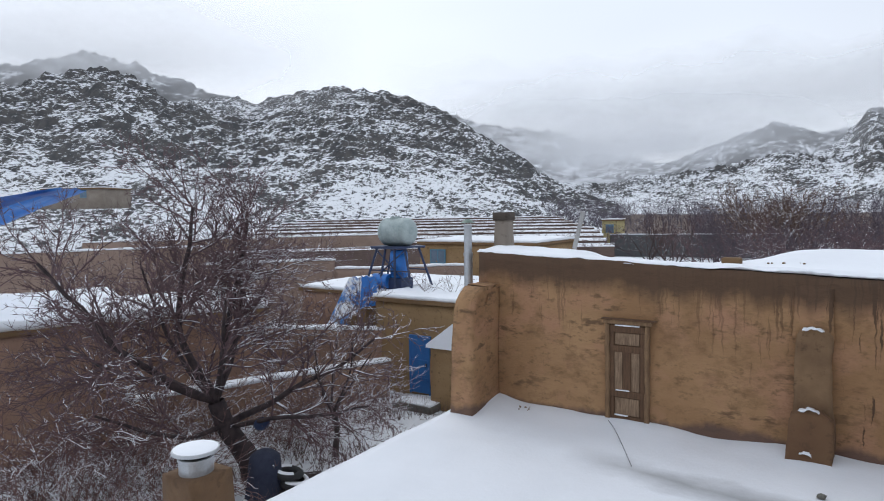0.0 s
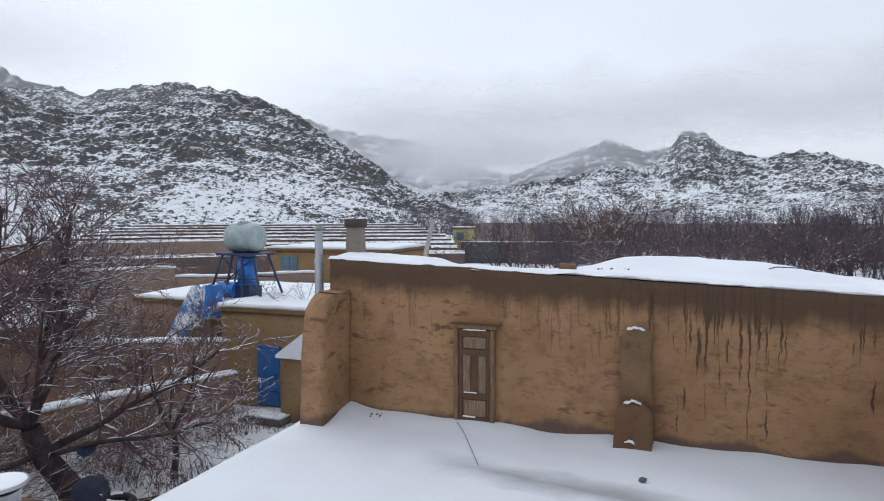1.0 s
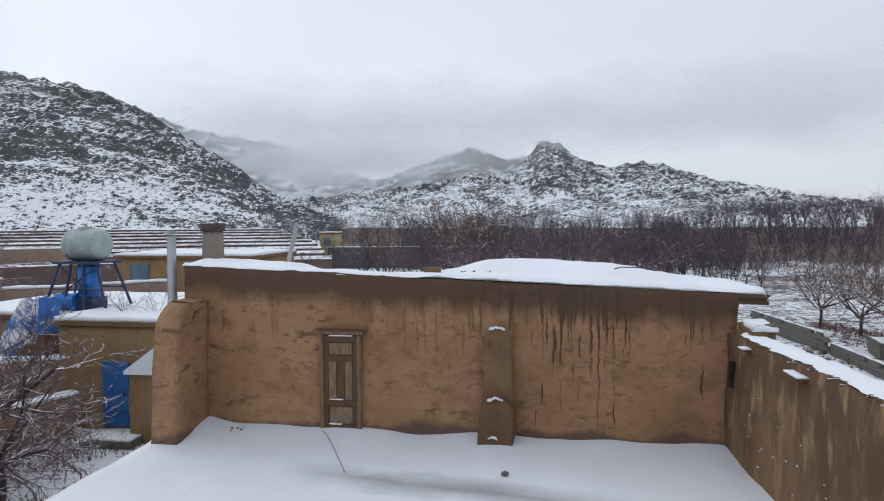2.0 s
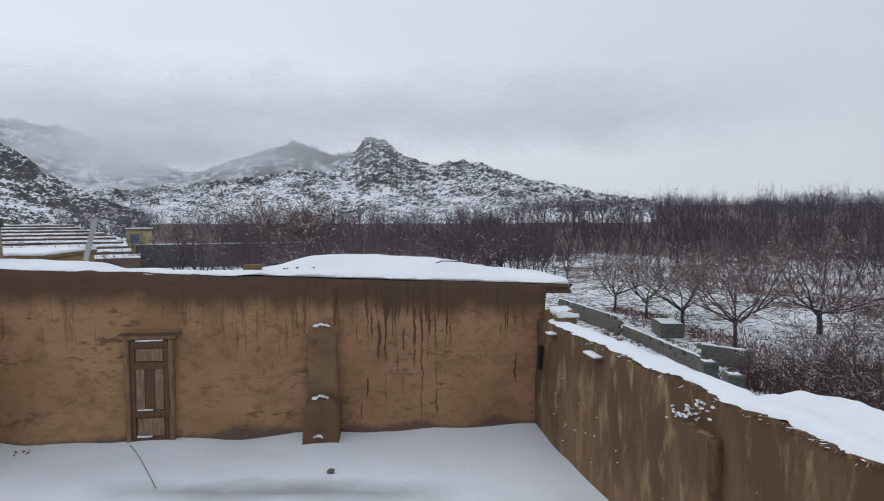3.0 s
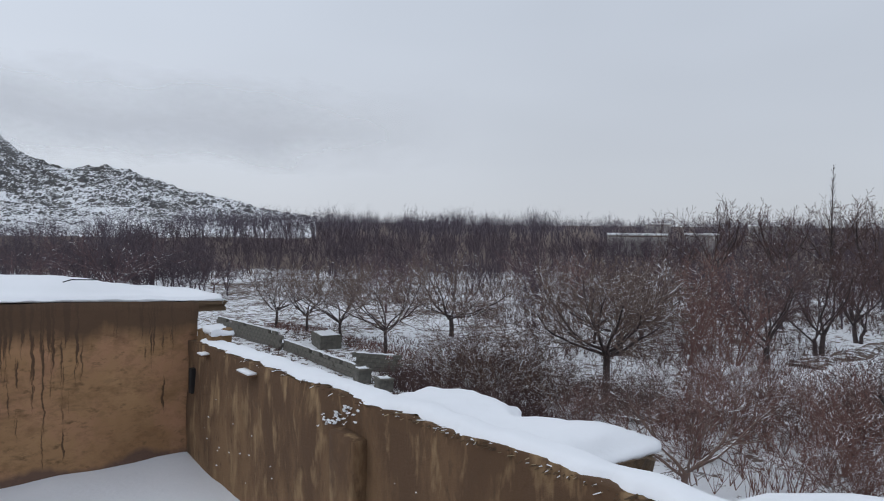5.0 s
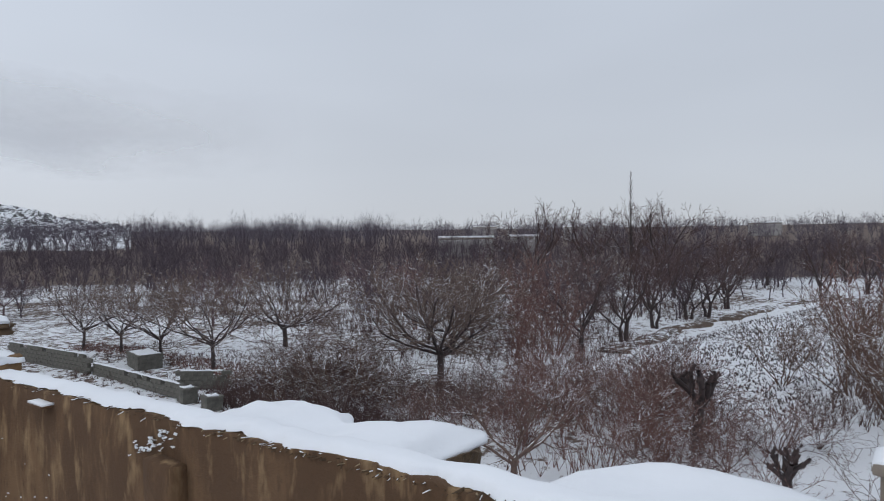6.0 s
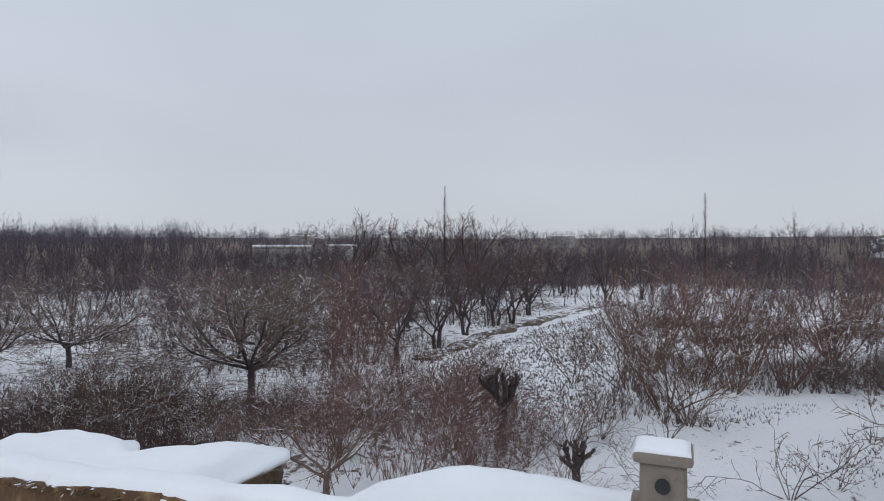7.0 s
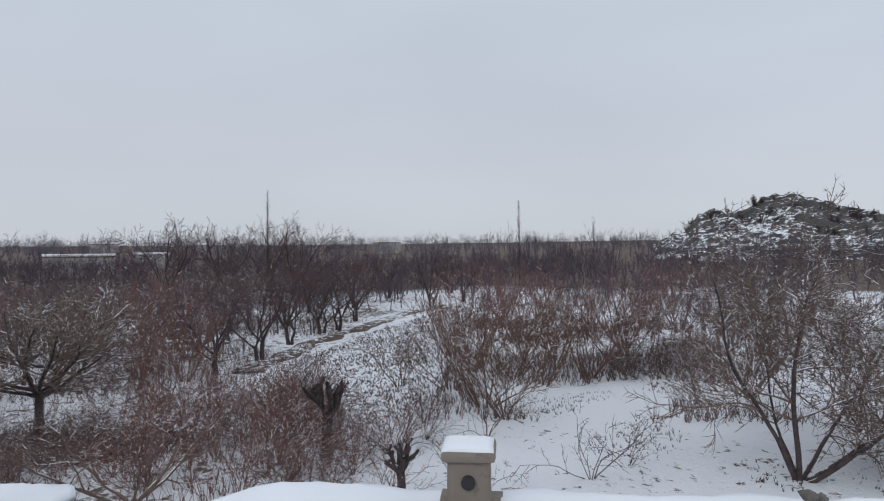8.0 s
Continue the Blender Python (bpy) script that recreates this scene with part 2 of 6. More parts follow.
def terrace_snow_material(name):
    """Fresh snow with one trodden, half-melted grey strip."""
    m, n, l, b = nodes_of(name, 0.7)
    co = n.new("ShaderNodeTexCoord")
    s = n.new("ShaderNodeSeparateXYZ")
    l.new(co.outputs["Object"], s.inputs[0])
    line = calc(n, l, "SUBTRACT", 7.28, calc(n, l, "MULTIPLY", s.outputs["X"], 0.13))
    off = calc(n, l, "ABSOLUTE", calc(n, l, "SUBTRACT", s.outputs["Y"], line))
    wob = calc(n, l, "MULTIPLY", calc(n, l, "SUBTRACT", noise_node(n, l, 1.3, 5, 0.6, (0.6, 1, 1)), 0.5), 0.7)
    wet = span(n, l, calc(n, l, "ADD", off, wob), 0.03, 0.40, 0.9, 0.0)
    wet = calc(n, l, "MULTIPLY", wet, calc(n, l, "MULTIPLY", span(n, l, s.outputs["X"], -3.2, -2.0), span(n, l, s.outputs["X"], 0.2, 1.3, 1.0, 0.0)))
    c = blend(n, l, span(n, l, noise_node(n, l, 0.7, 5), 0.35, 0.7), (0.77, 0.795, 0.835), (0.71, 0.735, 0.775))
    c = blend(n, l, wet, c, (0.31, 0.32, 0.335))
    l.new(c, b.inputs["Base Color"])
    relief(n, l, b, noise_node(n, l, 14, 5, 0.65), 0.25, 0.03)
    return m


TERRACE_SNOW = terrace_snow_material("terrace_snow")
STRAW = plain("pale_straw", (0.20, 0.145, 0.08), (0.42, 0.34, 0.22), 12, 0.9)


def cloud_sheet_material(name, low, high, soft, a0, a1, thick):
    """Translucent sheet with cloud haze painted as alpha, thin below, thick between two heights."""
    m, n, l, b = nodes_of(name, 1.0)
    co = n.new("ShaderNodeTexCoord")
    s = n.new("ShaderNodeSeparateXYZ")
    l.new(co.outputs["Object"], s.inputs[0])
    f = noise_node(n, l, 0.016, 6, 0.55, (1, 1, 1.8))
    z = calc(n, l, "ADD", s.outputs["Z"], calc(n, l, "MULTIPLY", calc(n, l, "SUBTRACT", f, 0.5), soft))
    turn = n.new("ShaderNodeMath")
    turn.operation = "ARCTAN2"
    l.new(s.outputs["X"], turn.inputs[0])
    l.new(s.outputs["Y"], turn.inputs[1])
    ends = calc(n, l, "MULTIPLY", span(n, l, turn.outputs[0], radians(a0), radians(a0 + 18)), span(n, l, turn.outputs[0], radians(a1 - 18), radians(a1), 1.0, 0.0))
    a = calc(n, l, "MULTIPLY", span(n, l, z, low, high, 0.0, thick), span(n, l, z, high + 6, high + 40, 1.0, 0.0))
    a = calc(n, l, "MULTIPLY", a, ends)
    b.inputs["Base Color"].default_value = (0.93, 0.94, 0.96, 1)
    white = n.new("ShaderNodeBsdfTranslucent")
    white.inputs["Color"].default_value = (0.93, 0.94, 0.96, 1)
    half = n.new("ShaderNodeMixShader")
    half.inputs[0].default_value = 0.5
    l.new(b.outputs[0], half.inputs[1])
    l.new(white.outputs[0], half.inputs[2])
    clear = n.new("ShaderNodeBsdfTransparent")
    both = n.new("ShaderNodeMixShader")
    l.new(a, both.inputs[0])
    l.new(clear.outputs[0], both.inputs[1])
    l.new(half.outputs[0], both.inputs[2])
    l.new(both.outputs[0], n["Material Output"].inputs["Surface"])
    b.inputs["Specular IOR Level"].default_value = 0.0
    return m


# ---- mesh helpers ----
def link_mesh(name, verts, faces, material, parent=None, label="", smooth=False):
    me = bpy.data.meshes.new(name)
    me.from_pydata(verts, [], faces)
    me.materials.append(material)
    if smooth:
        me.polygons.foreach_set("use_smooth", [True] * len(me.polygons))
    me.update()
    ob = new(name, me)
    if parent:
        ob.parent = parent
    if label:
        tagged(ob, label)
    return ob


def part(name, bm, material, parent=None, label="", smooth=False):
    me = bpy.data.meshes.new(name)
    bm.to_mesh(me)
    bm.free()
    me.materials.append(material)
    if smooth:
        me.polygons.foreach_set("use_smooth", [True] * len(me.polygons))
    ob = new(name, me)
    if parent:
        ob.parent = parent
    if label:
        tagged(ob, label)
    return ob


def holder(name, label, category, group="", at=(0, 0, 0), kind=""):
    e = new(name)
    e.location = at
    return tagged(e, label, category, group, kind)


def box(x0, x1, y0, y1, z0, z1, bevel=0.0, bm=None):
    bm = bm or bmesh.new()
    r = bmesh.ops.create_cube(bm, size=1)
    for v in r["verts"]:
        v.co = Vector(((x0 + x1) / 2 + v.co.x * (x1 - x0), (y0 + y1) / 2 + v.co.y * (y1 - y0), (z0 + z1) / 2 + v.co.z * (z1 - z0)))
    if bevel:
        es = {e for v in r["verts"] for e in v.link_edges}
        bmesh.ops.bevel(bm, geom=list(es), offset=bevel, segments=2, affect="EDGES", profile=0.6)
    return bm


def rough_box(x0, x1, y0, y1, z0, z1, step=0.3, amount=0.03, seed=0, top=None, scale=1.3, keep_base=True):
    """A box of mud or snow: subdivided, its faces worn uneven, its upper face at top(x, y)."""
    nx, ny, nz = (max(1, min(60, round((b - a) / step))) for a, b in ((x0, x1), (y0, y1), (z0, z1)))
    index, verts, faces = {}, [], []

    def vert(i, j, k):
        key = (i, j, k)
        if key not in index:
            x, y, s = x0 + (x1 - x0) * i / nx, y0 + (y1 - y0) * j / ny, k / nz
            zt = top(x, y) if top else z1
            p = Vector((x, y, z0 + (zt - z0) * s))
            q = Vector((x * scale + seed * 7.1, y * scale, p.z * scale))
            d = noise.noise_vector(q) * amount + noise.noise_vector(q * 3.7) * amount * 0.4
            if k == 0 and keep_base:
                d.z = 0
            index[key] = len(verts)
            verts.append(p + d)
        return index[key]

    for i in range(nx):
        for j in range(ny):
            faces.append([vert(i, j, 0), vert(i, j + 1, 0), vert(i + 1, j + 1, 0), vert(i + 1, j, 0)])
            faces.append([vert(i, j, nz), vert(i + 1, j, nz), vert(i + 1, j + 1, nz), vert(i, j + 1, nz)])
    for i in range(nx):
        for k in range(nz):
            faces.append([vert(i, 0, k), vert(i + 1, 0, k), vert(i + 1, 0, k + 1), vert(i, 0, k + 1)])
            faces.append([vert(i, ny, k), vert(i, ny, k + 1), vert(i + 1, ny, k + 1), vert(i + 1, ny, k)])
    for j in range(ny):
        for k in range(nz):
            faces.append([vert(0, j, k), vert(0, j, k + 1), vert(0, j + 1, k + 1), vert(0, j + 1, k)])
            faces.append([vert(nx, j, k), vert(nx, j + 1, k), vert(nx, j + 1, k + 1), vert(nx, j, k + 1)])
    return verts, faces


def tube(bm, a, b, r0, r1, sides=8, cap=True):
    a, b = Vector(a), Vector(b)
    q = (b - a).to_track_quat("Z", "Y")
    rings = []
    for p, r in ((a, r0), (b, r1)):
        rings.append([bm.verts.new(p + q @ Vector((r * math.cos(2 * math.pi * i / sides), r * math.sin(2 * math.pi * i / sides), 0))) for i in range(sides)])
    for i in range(sides):
        bm.faces.new((rings[0][i], rings[0][(i + 1) % sides], rings[1][(i + 1) % sides], rings[1][i]))
    if cap:
        bm.faces.new(rings[0][::-1])
        bm.faces.new(rings[1])
    return bm


def ease(a, b, t):
    t = max(0.0, min(1.0, (t - a) / (b - a)))
    return t * t * (3 - 2 * t)


def lerp_rows(rows, a):
    if a <= rows[0][0]:
        return rows[0][1]
    for (a0, v0), (a1, v1) in zip(rows, rows[1:]):
        if a <= a1:
            return v0 + (v1 - v0) * (a - a0) / (a1 - a0)
    return rows[-1][1]


# ---- ground and mountains ----
def ground_z(x, y):
    r = math.hypot(x, y)
    z = -3.3 + 0.03 * max(0.0, r - 70)
    z += 0.25 * noise.noise((x * 0.07, y * 0.07, 0)) * ease(12, 50, r)
    return z


def ground_sheet():
    radii = [0.0] + [2.0 * 1.05 ** i for i in range(160)]
    radii = [r for r in radii if r < 3400]
    n = 220
    verts, faces = [], []
    for r in radii:
        for i in range(n):
            a = 2 * math.pi * i / n
            x, y = r * math.sin(a), r * math.cos(a)
            z = ground_z(x, y) if r < 700 else ground_z(x * 700 / r, y * 700 / r)
            verts.append((x, y, z + 0.10 * noise.noise((x * 0.6, y * 0.6, 4)) * ease(8, 20, r)))
    for j in range(len(radii) - 1):
        for i in range(n):
            k = (i + 1) % n
            faces.append((j * n + i, j * n + k, (j + 1) * n + k, (j + 1) * n + i))
    return tagged(link_mesh("ground", verts, faces, GROUND, smooth=True), "snow-covered ground with brown soil showing through", "ground", kind="structure")


ground_sheet()

# azimuth from north in degrees, elevation of the skyline seen from the terrace
RIDGE_WEST = [(-82, 9.8), (-75, 10.3), (-68, 11.2), (-61.4, 12.7), (-57, 11.4), (-53, 9.8), (-50, 9.4), (-46, 10.3), (-43, 10.9), (-38, 10.2), (-34, 9.4), (-31, 7.7), (-27.6, 5.3), (-22.6, 1.8), (-18, 0)]
RIDGE_BACK = [(-40, 10), (-27, 7.4), (-22, 6.2), (-18, 4.8), (-14.4, 3.7), (-8, 2.5), (0, 1)]
RIDGE_NORTH = [(-19, 2.0), (-14.4, 3.6), (-10, 5.3), (-5.9, 6.6), (-2.5, 5.5), (-0.6, 5.7), (-0.1, 6.3), (0.3, 6.9), (0.9, 7.1), (1.4, 6.75), (2.0, 6.95), (2.6, 6.5), (3.3, 5.8), (6, 5.0), (9, 4.9), (12.5, 4.1), (17, 2.9), (21, 2.0), (26, 1.2)]
RIDGE_EAST = [(103, 0.2), (105.8, 1.8), (106.6, 3.4), (108, 3.3), (109.3, 3.0), (111, 3.8), (113.3, 4.3), (115, 3.6), (117, 2.7), (120, 2.0), (128, 1.7), (150, 1.2)]


def mountain(name, label, profile, foot, crest, step, rows, rough, seed, material=None):
    """A slope from its foot up to its skyline and down behind, strewn with boulders and ledges."""
    a0, a1 = profile[0][0], profile[-1][0]
    n = round((a1 - a0) / step)
    verts, faces = [], []
    for j in range(rows + 1):
        s = 1.2 * j / rows
        for i in range(n + 1):
            az = a0 + (a1 - a0) * i / n
            r = foot + (crest - foot) * s
            top = 3.2 + crest * math.tan(radians(lerp_rows(profile, az)))
            x, y = r * math.sin(radians(az)), r * math.cos(radians(az))
            base = ground_z(x, y) - 1.0
            g = s ** 1.25 if s < 1 else 1 - (s - 1) * 1.6
            z = base + (top - base) * g
            q = Vector((x, y, seed * 10.0))
            z += noise.fractal(q / 34, 0.9, 2.1, 4) * rough * 0.22 * ease(0, 0.3, s)
            rocky = 0.35 + 0.65 * ease(0.25, 0.55, s + 0.25 * noise.noise(q / 40))
            cells = noise.voronoi(q / 7.5)[0]
            z += max(0.0, 0.75 - cells[0]) * 3.3 * rocky
            cells = noise.voronoi(q / 2.9)[0]
            z += max(0.0, 0.7 - cells[0]) * 1.9 * rocky
            z += noise.noise(q * 0.9) * 0.45
            verts.append((x, y, z))
    for j in range(rows):
        for i in range(n):
            a = j * (n + 1) + i
            faces.append((a, a + 1, a + n + 2, a + n + 1))
    return tagged(link_mesh(name, verts, faces, material or HILL), label, "mountain", kind="structure")


def east_hill_z(x, y):
    s = (math.hypot(x, y) - 190) / 70
    b = ground_z(x, y) - 1.0
    return b + (3.2 + 260 * math.tan(radians(lerp_rows(RIDGE_EAST, math.degrees(math.atan2(x, y))))) - b) * s ** 1.25


mountain("mountain_west", "rocky mountain slope dusted with snow under low cloud", RIDGE_WEST, 100, 300, 0.18, 200, 16, 0)
mountain("mountain_back", "distant snow-dusted mountain spur in cloud", RIDGE_BACK, 260, 480, 0.18, 80, 18, 5)
mountain("mountain_north", "rocky snow-dusted hill with a crag on top", RIDGE_NORTH, 215, 420, 0.12, 150, 14, 9)
mountain("mountain_east", "distant rocky hill with patches of snow", RIDGE_EAST, 190, 260, 0.2, 60, 12, 3, HILL_DARK)


def cloud_sheet(name, radius, a0, a1, z0, z1, low, high, soft, thick, label):
    """A curved sheet standing in for low cloud in front of the high slopes."""
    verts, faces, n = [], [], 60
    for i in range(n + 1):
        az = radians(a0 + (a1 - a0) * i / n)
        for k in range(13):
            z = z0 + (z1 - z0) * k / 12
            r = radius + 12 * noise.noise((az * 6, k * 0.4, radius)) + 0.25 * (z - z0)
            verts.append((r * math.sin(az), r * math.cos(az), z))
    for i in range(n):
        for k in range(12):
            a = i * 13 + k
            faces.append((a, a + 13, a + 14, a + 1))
    return tagged(link_mesh(name, verts, faces, cloud_sheet_material(name, low, high, soft, a0, a1, thick), smooth=True), label, "cloud", kind="structure")


cloud_sheet("cloud_sheet_west", 250, -125, -40, 20, 150, 34, 60, 34, 0.7, "translucent sheet painted as grey cloud on the mountain top")
cloud_sheet("cloud_sheet_middle", 330, -39, 4, 4, 160, 11, 33, 26, 0.95, "translucent sheet painted as thick mist in the gap between hills")
cloud_sheet("cloud_sheet_north", 390, -40, 40, 6, 170, 40, 62, 40, 0.6, "translucent sheet painted as thin mist over the crag")

# ---- terrace, walls and roofs ----
SOIL_DARK = mud_material("dark_roof_mud", (0.085, 0.055, 0.032), (0.045, 0.03, 0.02), (0.13, 0.085, 0.05))
WALL_TOP = lambda x: 2.52 - 0.042 * (x + 5.4)
ROOF_DIP = lambda x, y: 0.09 * max(0.0, y - 9.35) * (1 - ease(-2.6, -0.6, x))


def terrace():
    v, f = rough_box(-5.42, 2.9, -6, 9.5, -3.6, -0.12, 0.35, 0.03, 1)
    tagged(link_mesh("wall_terrace", v, f, MUD), "mud-plastered lower storey carrying the flat terrace roof", "building", kind="structure")

    def level(x, y):
        z = 0.025 * noise.noise((x * 0.5, y * 0.5, 3)) + 0.012 * noise.noise((x * 2.1, y * 2.1, 3))
        z += 0.10 * ease(8.6, 9.25, y) * max(0.0, 0.5 + noise.noise((x * 0.9, 0, 8)))
        z += 0.16 * ease(-4.4, -5.1, x) * ease(8.2, 9.2, y)
        return z

    v, f = rough_box(-5.5, 3.2, 0.6, 9.4, -0.14, 0.0, 0.12, 0.012, 2, level)
    tagged(link_mesh("terrace_snow", v, f, TERRACE_SNOW, smooth=True), "smooth fresh snow on the flat roof terrace", "snow", kind="structure")
    v, f = rough_box(-5.5, 3.2, -6.1, 0.61, -0.14, 0.0, 0.2, 0.012, 8)
    tagged(link_mesh("terrace_snow_south", v, f, SNOW, smooth=True), "fresh snow on the roof behind the upper room", "snow", kind="structure")
    # upper roof under the viewer
    v, f = rough_box(-1.9, 2.5, -5.5, 1.0, -0.1, 1.5, 0.4, 0.03, 6)
    tagged(link_mesh("wall_upper", v, f, MUD), "mud-plastered upper room beside the terrace", "building", kind="structure")
    v, f = rough_box(-1.95, 2.55, -5.6, 1.05, 1.5, 1.6, 0.2, 0.02, 7)
    tagged(link_mesh("upper_roof_snow", v, f, SNOW, smooth=True), "fresh snow on the upper flat roof", "snow", kind="structure")


def main_wall():
    v, f = rough_box(-5.4, 2.85, 9.22, 11.0, -0.1, 2.4, 0.12, 0.028, 3, lambda x, y: WALL_TOP(x) - ROOF_DIP(x, y) - 0.04 * ease(9.3, 9.6, y))
    ob = link_mesh("wall_north", v, f, WALL_MUD, smooth=True)
    tagged(ob, "brown mud-plastered house wall with dark water streaks", "wall", kind="structure")
    v, f = rough_box(2.7, 3.27, 9.27, 11.1, 0.0, 1.0, 0.08, 0.075, 17, None, 2.6)
    v = [(p.x, p.y, WALL_TOP(p.x) - 0.13 + 0.14 * p.z) for p in v]
    tagged(link_mesh("roof_overhang", v, f, SOIL_DARK, smooth=True), "ragged mud roof slab jutting past the corner", "roof", kind="structure")

    def level(x, y):
        z = WALL_TOP(x) + 0.05 + 0.04 * ease(-2.2, -0.6, x) + 0.012 * noise.noise((x * 4.3, y, 6)) + 0.02 * noise.noise((x * 1.7, y * 1.7, 1))
        z += 0.17 * ease(9.4, 10.5, y) * ease(-1.6, -0.2, x) * (1 - ease(1.0, 2.9, x))
        z += 0.10 * ease(9.4, 10.2, y) * ease(-3.0, -3.5, x) * (1 - ease(-4.2, -3.7, -abs(x + 3.6) - 3.6))
        z -= ROOF_DIP(x, y)
        return z - 0.055 * ease(9.36, 9.22, y) - 0.015 * abs(noise.noise((x * 5, 1, 1)))

    x0, x1 = -5.45, 3.22
    nx, ny = 170, 36
    verts, faces = [], []
    for j in range(ny + 1):
        for i in range(nx + 1):
            x = x0 + (x1 - x0) * i / nx
            y = 9.24 + 1.85 * (j / ny) ** 1.3 + (0.06 * noise.noise((x * 2.6, 3, 0)) + 0.035 * noise.noise((x * 11, 3, 0)) if j < 2 else 0)
            verts.append((x, y, level(x, y)))
    m = len(verts)
    for i in range(nx + 1):
        x, y, z = verts[i]
        verts.append((x, y + 0.03, WALL_TOP(x) + 0.015))
    for j in range(ny):
        for i in range(nx):
            a = j * (nx + 1) + i
            faces.append((a, a + 1, a + nx + 2, a + nx + 1))
    for i in range(nx):
        faces.append((m + i, m + i + 1, i + 1, i))
    side = [j * (nx + 1) + nx for j in range(ny + 1)]
    base = len(verts)
    for k in side:
        x, y, z = verts[k]
        verts.append((x, y, WALL_TOP(x) - 0.02))
    for j in range(ny):
        faces.append((side[j], base + j, base + j + 1, side[j + 1]))
    tagged(link_mesh("roof_snow", verts, faces, SNOW, smooth=True), "thick uneven snow on the flat mud roof", "snow", kind="structure")


def buttress():
    """The battered pier at the west end of the wall."""
    verts, faces = rough_box(-5.42, -5.03, 8.3, 9.25, -0.2, 2.0, 0.1, 0.03, 15)
    out = []
    for p in verts:
        s = max(0.0, min(1.0, p.z / 2.05))
        y = p.y + (0.12 * s + 0.42 * max(0.0, (s - 0.84) / 0.16) ** 2 if p.y < 8.8 else 0)
        x = p.x + (0.05 * s if p.x < -5.2 else 0.02 * s)
        out.append((x, y, p.z))
    tagged(link_mesh("buttress", out, faces, WALL_MUD, smooth=True), "leaning mud buttress at the corner of the wall", "buttress", kind="structure")


def parapet():
    def top(x, y):
        return 1.66 + 0.013 * (8 - y) + 0.03 * noise.noise((x, y * 0.9, 2)) + 0.025 * noise.noise((x, y * 4, 2))

    v, f = rough_box(0, 0.32, -7, 8.0, -0.1, 1.7, 0.14, 0.035, 5, top)
    ob = link_mesh("wall_east", v, f, PARAPET_MUD, smooth=True)
    ob.matrix_world = pose(3.15, 1.2, 0, 0, 0, 3.2)
    tagged(ob, "mud parapet wall with straw ends and crumbling plaster", "wall", kind="structure")
    # snow lying along the top, ragged inner edge
    verts, faces, n, m = [], [], 420, 8
    for i in range(n + 1):
        y = 7.6 - 14.4 * i / n
        for k in range(m + 1):
            s = k / m
            inner = 0.03 + 0.08 * noise.noise((y * 1.6, 0, 4)) + 0.05 * noise.noise((y * 6, 0, 4)) + 0.03 * noise.noise((y * 17, 0, 4))
            outer = 0.33 + 0.05 * noise.noise((y * 2, 9, 4))
            x = inner + (outer - inner) * s
            z = top(x, y) + 0.01 + (0.075 - 0.005 * max(0.0, y)) * (1 - (2 * s - 1) ** 4) + 0.02 * noise.noise((x * 3, y * 3, 7))
            verts.append((x, y, z))
    for i in range(n):
        for k in range(m):
            a = i * (m + 1) + k
            faces.append((a, a + 1, a + m + 2, a + m + 1))
    sn = link_mesh("parapet_snow", verts, faces, SNOW, smooth=True)
    sn.matrix_world = pose(3.15, 1.2, 0, 0, 0, 3.2)
    tagged(sn, "ragged band of snow along the parapet top", "snow", kind="structure")
    # mud post against the inner face
    v, f = rough_box(-0.12, 0.08, 3.45, 3.85, -0.1, 1.40, 0.1, 0.03, 16)
    p = link_mesh("parapet_post", v, f, PARAPET_MUD, smooth=True)
    p.matrix_world = pose(3.15, 1.2, 0, 0, 0, 3.2)
    tagged(p, "broken mud post against the parapet", "post", kind="structure")


def side_roof(name, x0, x1, y0, y1, z, lump, label, seed, outer):
    """A low roof slab outside the parapet with mounded snow on it."""
    holder_ = holder(name, label, "roof", kind="structure")
    fit_edge = lambda p, inset: Vector((x0 + (p.x - x0) * (outer(p.y) - inset - x0) / (x1 - x0), p.y, p.z))
    v, f = rough_box(x0, x1, y0 - 0.05, y1, z - 0.52, z - 0.06, 0.09, 0.08, seed, None, 2.4)
    link_mesh("slab", [fit_edge(p, 0.0 + 0.3 * (z - p.z)) for p in v], f, SOIL_DARK, holder_, "dark crumbling mud edge")
    v, f = rough_box(x0, x1, y0, y1, z - 3.0, z - 0.3, 0.3, 0.03, seed + 3)
    link_mesh("wall", [fit_edge(p, 0.32) for p in v], f, MUD, holder_)

    def top(x, y):
        e = min(ease(x1 + 0.03, x1 - 0.22, x), ease(y0 - 0.03, y0 + 0.2, y), ease(y1 + 0.03, y1 - 0.25, y))
        return z + 0.01 + 0.06 * e + lump * e * (0.5 + noise.noise((x * 1.2 + seed, y * 1.2, 0)) + 0.5 * noise.noise((x * 3.1 + seed, y * 3.1, 0)))

    v, f = rough_box(x0 - 0.05, x1 + 0.05, y0 - 0.04, y1 + 0.04, z - 0.03, z, 0.06, 0.035, seed + 1, top, 2.6)
    link_mesh("snow_cover", [fit_edge(p, 0.0) for p in v], f, SNOW, holder_, "mounded fresh snow", True)
    return holder_


bump = lambda y, c, w: math.exp(-((y - c) / w) ** 2)


